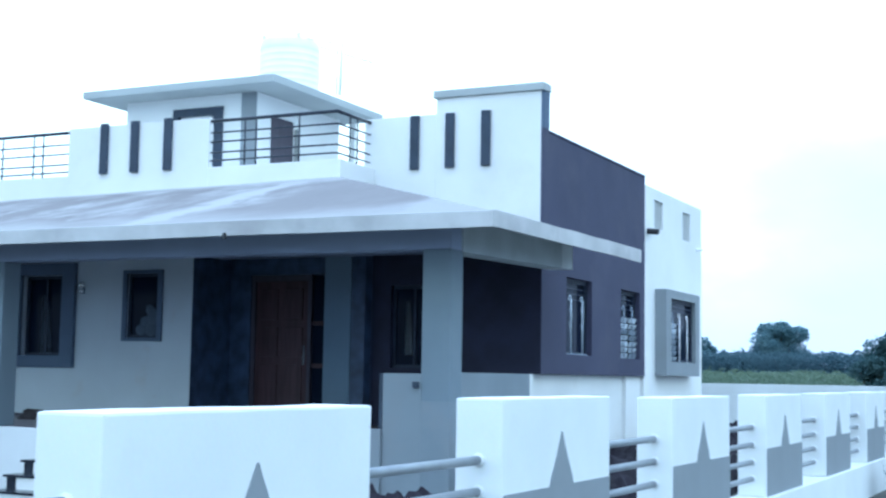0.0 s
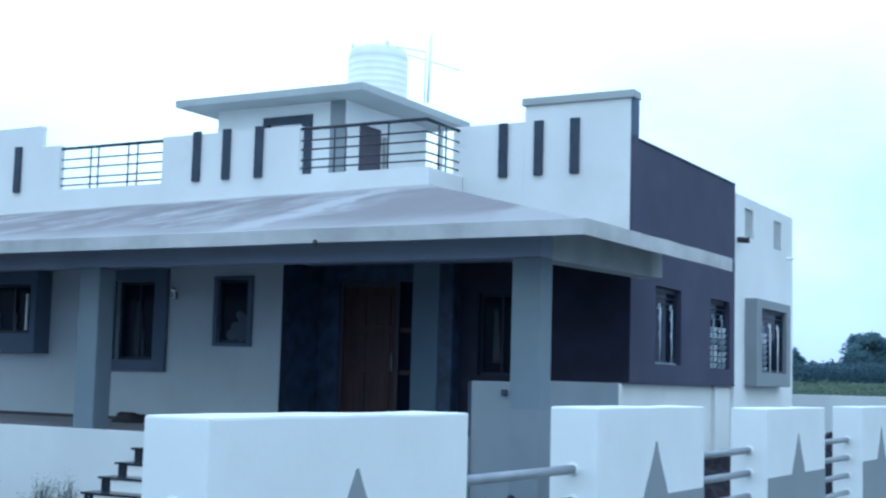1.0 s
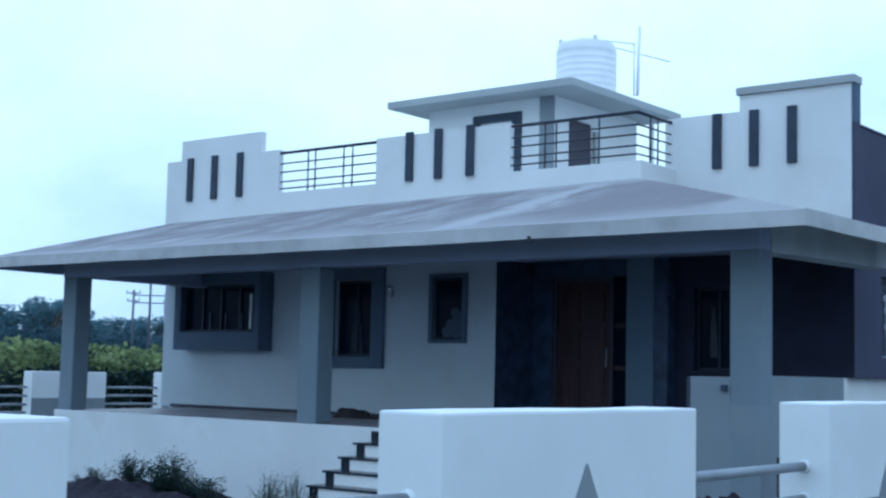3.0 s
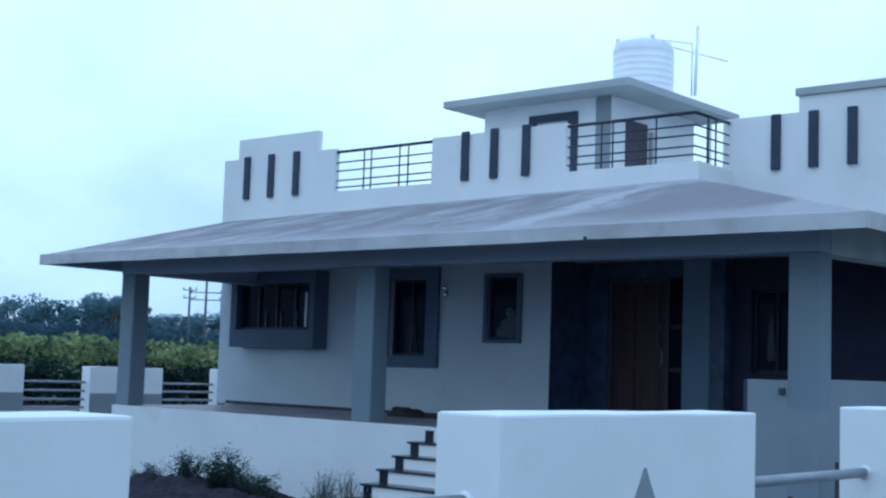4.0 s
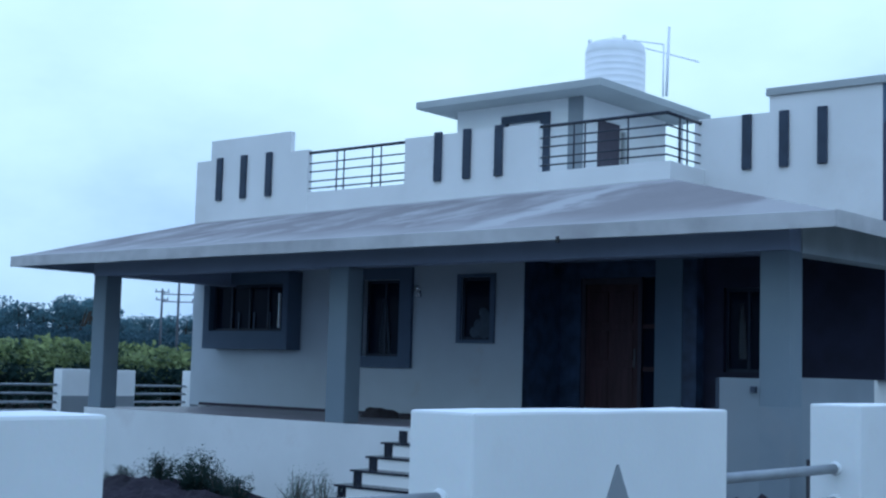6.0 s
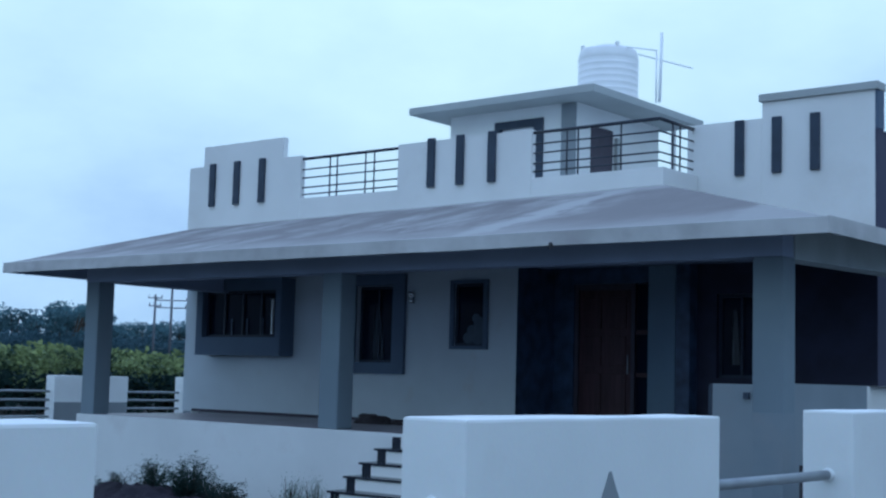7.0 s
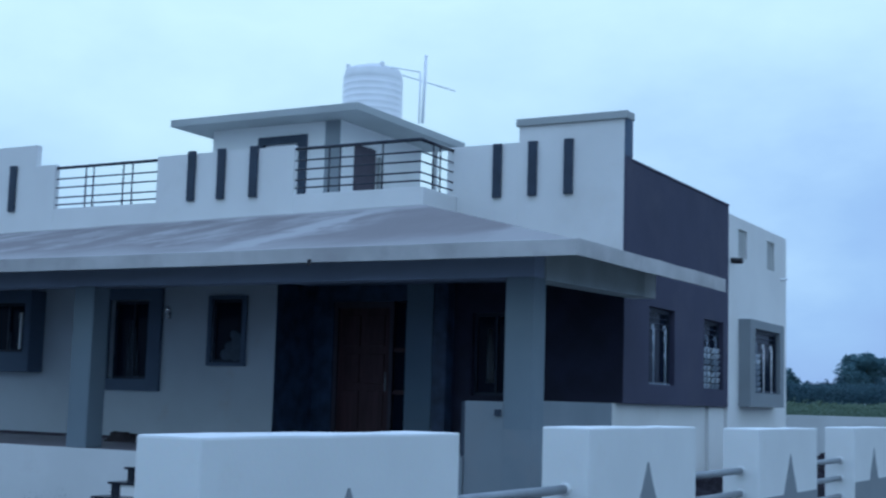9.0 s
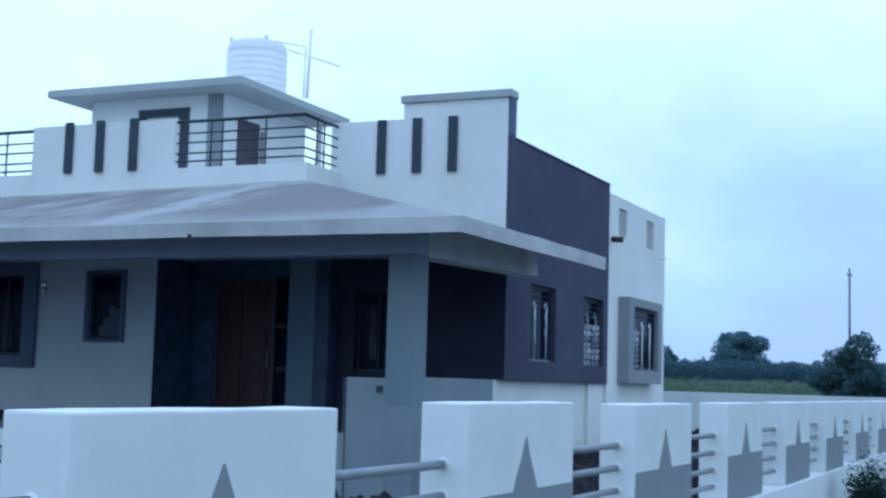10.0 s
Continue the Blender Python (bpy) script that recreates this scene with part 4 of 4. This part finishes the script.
def tree(x, y, height, spread, seed, label, leaf=LEAF_FAR, dense=1.0, size=0.22, low=0.35, lump=1.0, limbs=9, heart=1.0):
    rng = random.Random(seed)
    t = thing("tree", label, "tree", "field trees")
    bm = bmesh.new()
    base = Vector((x, y, GROUND - 0.1))
    fork = base + Vector((rng.uniform(-0.2, 0.2), rng.uniform(-0.2, 0.2), height * low))
    tube(bm, base, fork, height * 0.035, 8, height * 0.024)
    crown = bmesh.new()
    for k in range(limbs):
        a = k * math.tau * 0.382 if limbs > 9 else k * math.tau / limbs
        a += rng.uniform(-0.3, 0.3)
        rr = spread * rng.uniform(0.25, 0.75)
        tip = Vector((x + rr * math.cos(a), y + rr * math.sin(a), height * rng.uniform(low + 0.15, 0.82)))
        tube(bm, fork, tip, height * 0.016, 6, height * 0.006)
        rad = spread * rng.uniform(0.36, 0.52) * lump
        leaves_into(crown, rng, tip, (rad, rad, rad * 0.75), int(170 * dense), size)
    leaves_into(crown, rng, (x, y, height * 0.74), (spread * 0.6 * lump, spread * 0.6 * lump, height * 0.22 * lump), int(420 * dense * lump * heart), size)
    part("trunk", bm, BARK, t)
    part("crown", crown, leaf, t)
    return t


def strip(name, x0, x1, y0, y1, z0, z1, count, size, mat, label, category, seed, rough=0.25):
    rng = random.Random(seed)
    bm = bmesh.new()
    for _ in range(count):
        x, y = rng.uniform(x0, x1), rng.uniform(y0, y1)
        h = z1 * (1 + rough * noise.noise((x * 0.6, y * 0.6, seed)) + 0.5 * rough * noise.noise((x * 2.1, y * 2.1, seed)))
        z = z0 + (h - z0) * rng.random() ** 0.6
        p = Vector((x, y, z))
        a = Vector((rng.gauss(0, 1), rng.gauss(0, 1), rng.gauss(0, 0.8))).normalized()
        b = a.cross(Vector((rng.gauss(0, 1), rng.gauss(0, 1), rng.gauss(0, 1)))).normalized()
        s = size * rng.uniform(0.6, 1.4)
        bm.faces.new([bm.verts.new(p + q) for q in (-a * s, b * s * 0.6, a * s, -b * s * 0.6)])
    me = bpy.data.meshes.new(name)
    bm.to_mesh(me)
    bm.free()
    me.materials.append(mat)
    return tagged(new(name, me), label, category, kind="stuff")


def crop_rows():
    """Leafy vine mounds in uneven rows; a separate dark strip gives their lower shade."""
    rng = random.Random(3)
    bm = bmesh.new()
    for row in range(4):
        y = 6.0
        while y < 78:
            y += rng.uniform(0.45, 0.8)
            x = -41.4 - 1.5 * row + rng.uniform(-0.4, 0.4)
            r = rng.uniform(0.38, 0.62)
            top = 2.32 + 0.34 * noise.noise((x * 0.4, y * 0.4, 3.0)) + rng.uniform(-0.15, 0.15)
            leaves_into(bm, rng, (x, y, top - r), (r, r, r), 60, 0.14, 0.5)
            leaves_into(bm, rng, (x + rng.uniform(-0.2, 0.2), y, (top - r) * 0.55), (r * 0.9, r * 0.9, r * 0.9), 14, 0.10, 0.3)
    me = bpy.data.meshes.new("vine_crop")
    bm.to_mesh(me)
    bm.free()
    me.materials.append(LEAF_CROP)
    return tagged(new("vine_crop", me), "tall leafy green vine crop behind the boundary wall", "crop", kind="stuff")


crop_rows()
# The crop's lower shade is built as a strip of near-black leaves.
strip("crop_shade", -46, -40.8, 6, 78, GROUND, 1.42, 62000, 0.13, LEAF_SHRUB, "near-black leaves put in for the shade under the crop", "crop", 13, 0.15)
strip("field_grass", -40, 6, 44, 62, GROUND, 1.93, 130000, 0.06, LEAF_GRASS, "tall pale green grass in the field", "grass", 4, 0.08)
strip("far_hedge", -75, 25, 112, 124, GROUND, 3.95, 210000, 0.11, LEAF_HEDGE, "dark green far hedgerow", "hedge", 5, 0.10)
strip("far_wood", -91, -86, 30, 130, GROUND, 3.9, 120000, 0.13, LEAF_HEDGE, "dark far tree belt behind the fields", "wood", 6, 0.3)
rng = random.Random(11)
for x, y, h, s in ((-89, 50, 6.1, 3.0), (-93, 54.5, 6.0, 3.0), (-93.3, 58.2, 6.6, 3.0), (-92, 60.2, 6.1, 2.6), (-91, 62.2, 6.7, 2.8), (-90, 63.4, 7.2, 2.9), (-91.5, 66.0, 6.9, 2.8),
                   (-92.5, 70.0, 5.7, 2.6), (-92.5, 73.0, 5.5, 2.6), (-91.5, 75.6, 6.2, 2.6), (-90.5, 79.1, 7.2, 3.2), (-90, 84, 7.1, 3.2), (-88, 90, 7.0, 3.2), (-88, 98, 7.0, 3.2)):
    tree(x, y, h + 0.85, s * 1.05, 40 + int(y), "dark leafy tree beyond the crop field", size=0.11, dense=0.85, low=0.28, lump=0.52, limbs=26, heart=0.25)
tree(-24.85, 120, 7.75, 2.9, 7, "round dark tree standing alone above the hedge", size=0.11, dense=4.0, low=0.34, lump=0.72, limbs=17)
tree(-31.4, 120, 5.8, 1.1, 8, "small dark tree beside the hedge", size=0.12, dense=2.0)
tree(-4.97, 42, 3.85, 1.15, 9, "tall bushy tree behind the boundary wall", LEAF_BUSH, size=0.05, dense=6.0, low=0.10, lump=0.75, limbs=17)
tree(-5.75, 42.3, 3.1, 0.75, 15, "small leafy tree beside the bushy trees", LEAF_BUSH, size=0.05, dense=3.0, low=0.12)
tree(-2.5, 42.6, 3.35, 1.7, 10, "broad bushy tree behind the boundary wall", LEAF_BUSH, size=0.05, dense=10.0, low=0.12)

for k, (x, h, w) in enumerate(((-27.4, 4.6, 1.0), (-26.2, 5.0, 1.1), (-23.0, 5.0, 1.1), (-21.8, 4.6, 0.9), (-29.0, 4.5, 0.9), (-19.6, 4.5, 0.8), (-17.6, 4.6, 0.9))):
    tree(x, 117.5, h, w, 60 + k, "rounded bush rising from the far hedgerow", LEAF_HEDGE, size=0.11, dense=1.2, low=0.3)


def utility_pole(x, y, top, arms, label):
    p = thing("utility_pole", label, "utility pole", "utility poles")
    part("pole", tube(bmesh.new(), (x, y, GROUND - 0.2), (x, y, top), 0.12, 10, 0.075), POLE, p)
    for z, w in arms:
        rod("cross_arm", POLE, p, (x - w, y - w * 0.8, z), (x + w, y + w * 0.8, z), 0.04, 6)
        for s in (-0.9, 0.0, 0.9):
            rod("insulator", POLE, p, (x + w * s, y + w * s * 0.8, z), (x + w * s, y + w * s * 0.8, z + 0.22), 0.035, 6)
    return p


utility_pole(-79.95, 64.0, 7.2, ((6.95, 0.42), (6.35, 0.36)), "weathered utility pole with two cross arms")
utility_pole(-78.4, 64.3, 8.8, ((6.75, 0.95), (6.2, 0.9)), "tall utility pole with wide cross arms")
utility_pole(-13.96, 110, 11.5, ((10.9, 0.15),), "slender utility pole above the trees")


# soil heap and shrubs in the yard
def heap(cx, cy, rx, ry, h, seed, label, power=0.8):
    bm = bmesh.new()
    n = 80
    grid = [[bm.verts.new((cx + (i / n * 2 - 1) * rx, cy + (j / n * 2 - 1) * ry, 0)) for j in range(n + 1)] for i in range(n + 1)]
    for i in range(n + 1):
        for j in range(n + 1):
            u, v = i / n * 2 - 1, j / n * 2 - 1
            f = max(0.0, 1 - (u * u + v * v))
            p = grid[i][j].co
            grid[i][j].co.z = YARD - 0.04 + f ** power * h * (1 + (0.45 if power > 0.5 else 0.12) * noise.noise((p.x * 1.6, p.y * 1.6, seed)) + (0.30 if power > 0.5 else 0.10) * noise.noise((p.x * 5, p.y * 5, seed)) + 0.13 * noise.noise((p.x * 12, p.y * 12, seed)))
    for i in range(n):
        for j in range(n):
            bm.faces.new((grid[i][j], grid[i + 1][j], grid[i + 1][j + 1], grid[i][j + 1]))
    return tagged(part("earth_mound", bm, SOIL), label, "mound")


heap(-14.75, 11.9, 2.6, 1.45, 0.37, 1.0, "dark red-brown soil heap in front of the veranda", 0.56)
heap(-6.35, 21.6, 0.8, 4.6, 1.04, 2.0, "dark soil bank along the side wall", 0.4)
heap(-6.05, 27.2, 0.85, 3.6, 1.20, 4.0, "dark soil bank behind the house", 0.4)
heap(-6.9, 13.2, 1.5, 0.7, 0.68, 3.0, "dark soil bank below the porch")


def shrub(x, y, z, h, r, seed, label, count=420, size=0.05, leaf=LEAF_SHRUB, stems=16):
    """Thin crooked stems with a dense heart and loose, thinning tips."""
    rng = random.Random(seed)
    s = thing("shrub", label, "shrub", "yard shrubs")
    st, lf = bmesh.new(), bmesh.new()
    for k in range(stems):
        a = rng.uniform(0, math.tau)
        out = rng.uniform(0.1, 1)
        tip = Vector((x + r * out * math.cos(a), y + r * out * math.sin(a), z + h * rng.uniform(0.5, 1) * (1.1 - 0.45 * out)))
        root = Vector((x + 0.15 * r * math.cos(a), y + 0.15 * r * math.sin(a), z - 0.1))
        bend = root.lerp(tip, 0.55) + Vector((rng.uniform(-0.1, 0.1) * r, rng.uniform(-0.1, 0.1) * r, 0.08 * h))
        tube(st, root, bend, 0.009, 5, 0.006)
        tube(st, bend, tip, 0.006, 5, 0.002)
        for f, w, spread in ((0.35, 0.40, 0.30), (0.65, 0.34, 0.30), (0.95, 0.20, 0.24), (1.1, 0.06, 0.34)):
            leaves_into(lf, rng, root.lerp(tip, f), (r * spread, r * spread, h * spread * 0.8), int(count / stems * w), size * (1.15 - 0.35 * f), 0.05)
    part("stem", st, BARK, s)
    part("foliage", lf, leaf, s)
    return s


for x, y, z, h, r, seed, label, count, size, leaf in (
        (-14.15, 12.0, -0.03, 0.46, 0.34, 1, "dark bushy shrub on the soil heap", 6500, 0.015, LEAF_SHRUB),
        (-14.95, 12.05, -0.03, 0.40, 0.32, 2, "dark straggly shrub on the soil heap", 3200, 0.015, LEAF_SHRUB),
        (-13.70, 12.1, -0.05, 0.30, 0.36, 6, "dark straggly shrub on the soil heap", 2600, 0.015, LEAF_SHRUB),
        (-13.30, 12.0, -0.07, 0.18, 0.26, 12, "low dark tuft on the edge of the soil heap", 1400, 0.015, LEAF_SHRUB),
        (-15.65, 11.9, -0.04, 0.18, 0.30, 13, "low dark tuft on the edge of the soil heap", 1200, 0.015, LEAF_SHRUB),
        (-12.95, 12.7, -0.20, 0.48, 0.34, 3, "thin grey-green weed by the plinth", 1300, 0.014, LEAF_WEED),
        (-12.52, 12.75, -0.24, 0.50, 0.38, 7, "thin grey-green weed by the plinth", 1400, 0.014, LEAF_WEED),
        (-12.35, 12.0, -0.32, 0.36, 0.22, 8, "small green weed beside the soil heap", 1500, 0.014, LEAF_SHRUB),
        (-12.65, 12.1, -0.34, 0.26, 0.26, 14, "small green weed beside the soil heap", 1200, 0.014, LEAF_SHRUB),
        (-2.34, 21.2, GROUND, 0.74, 0.58, 4, "dark bush against the outside of the boundary wall", 3600, 0.025, LEAF_SHRUB),
        (-1.85, 22.4, GROUND, 1.0, 0.6, 5, "tall thin-leaved bush against the outside of the boundary wall", 3600, 0.025, LEAF_BUSH)):
    shrub(x, y, z, h, r, seed, label, count, size, leaf)
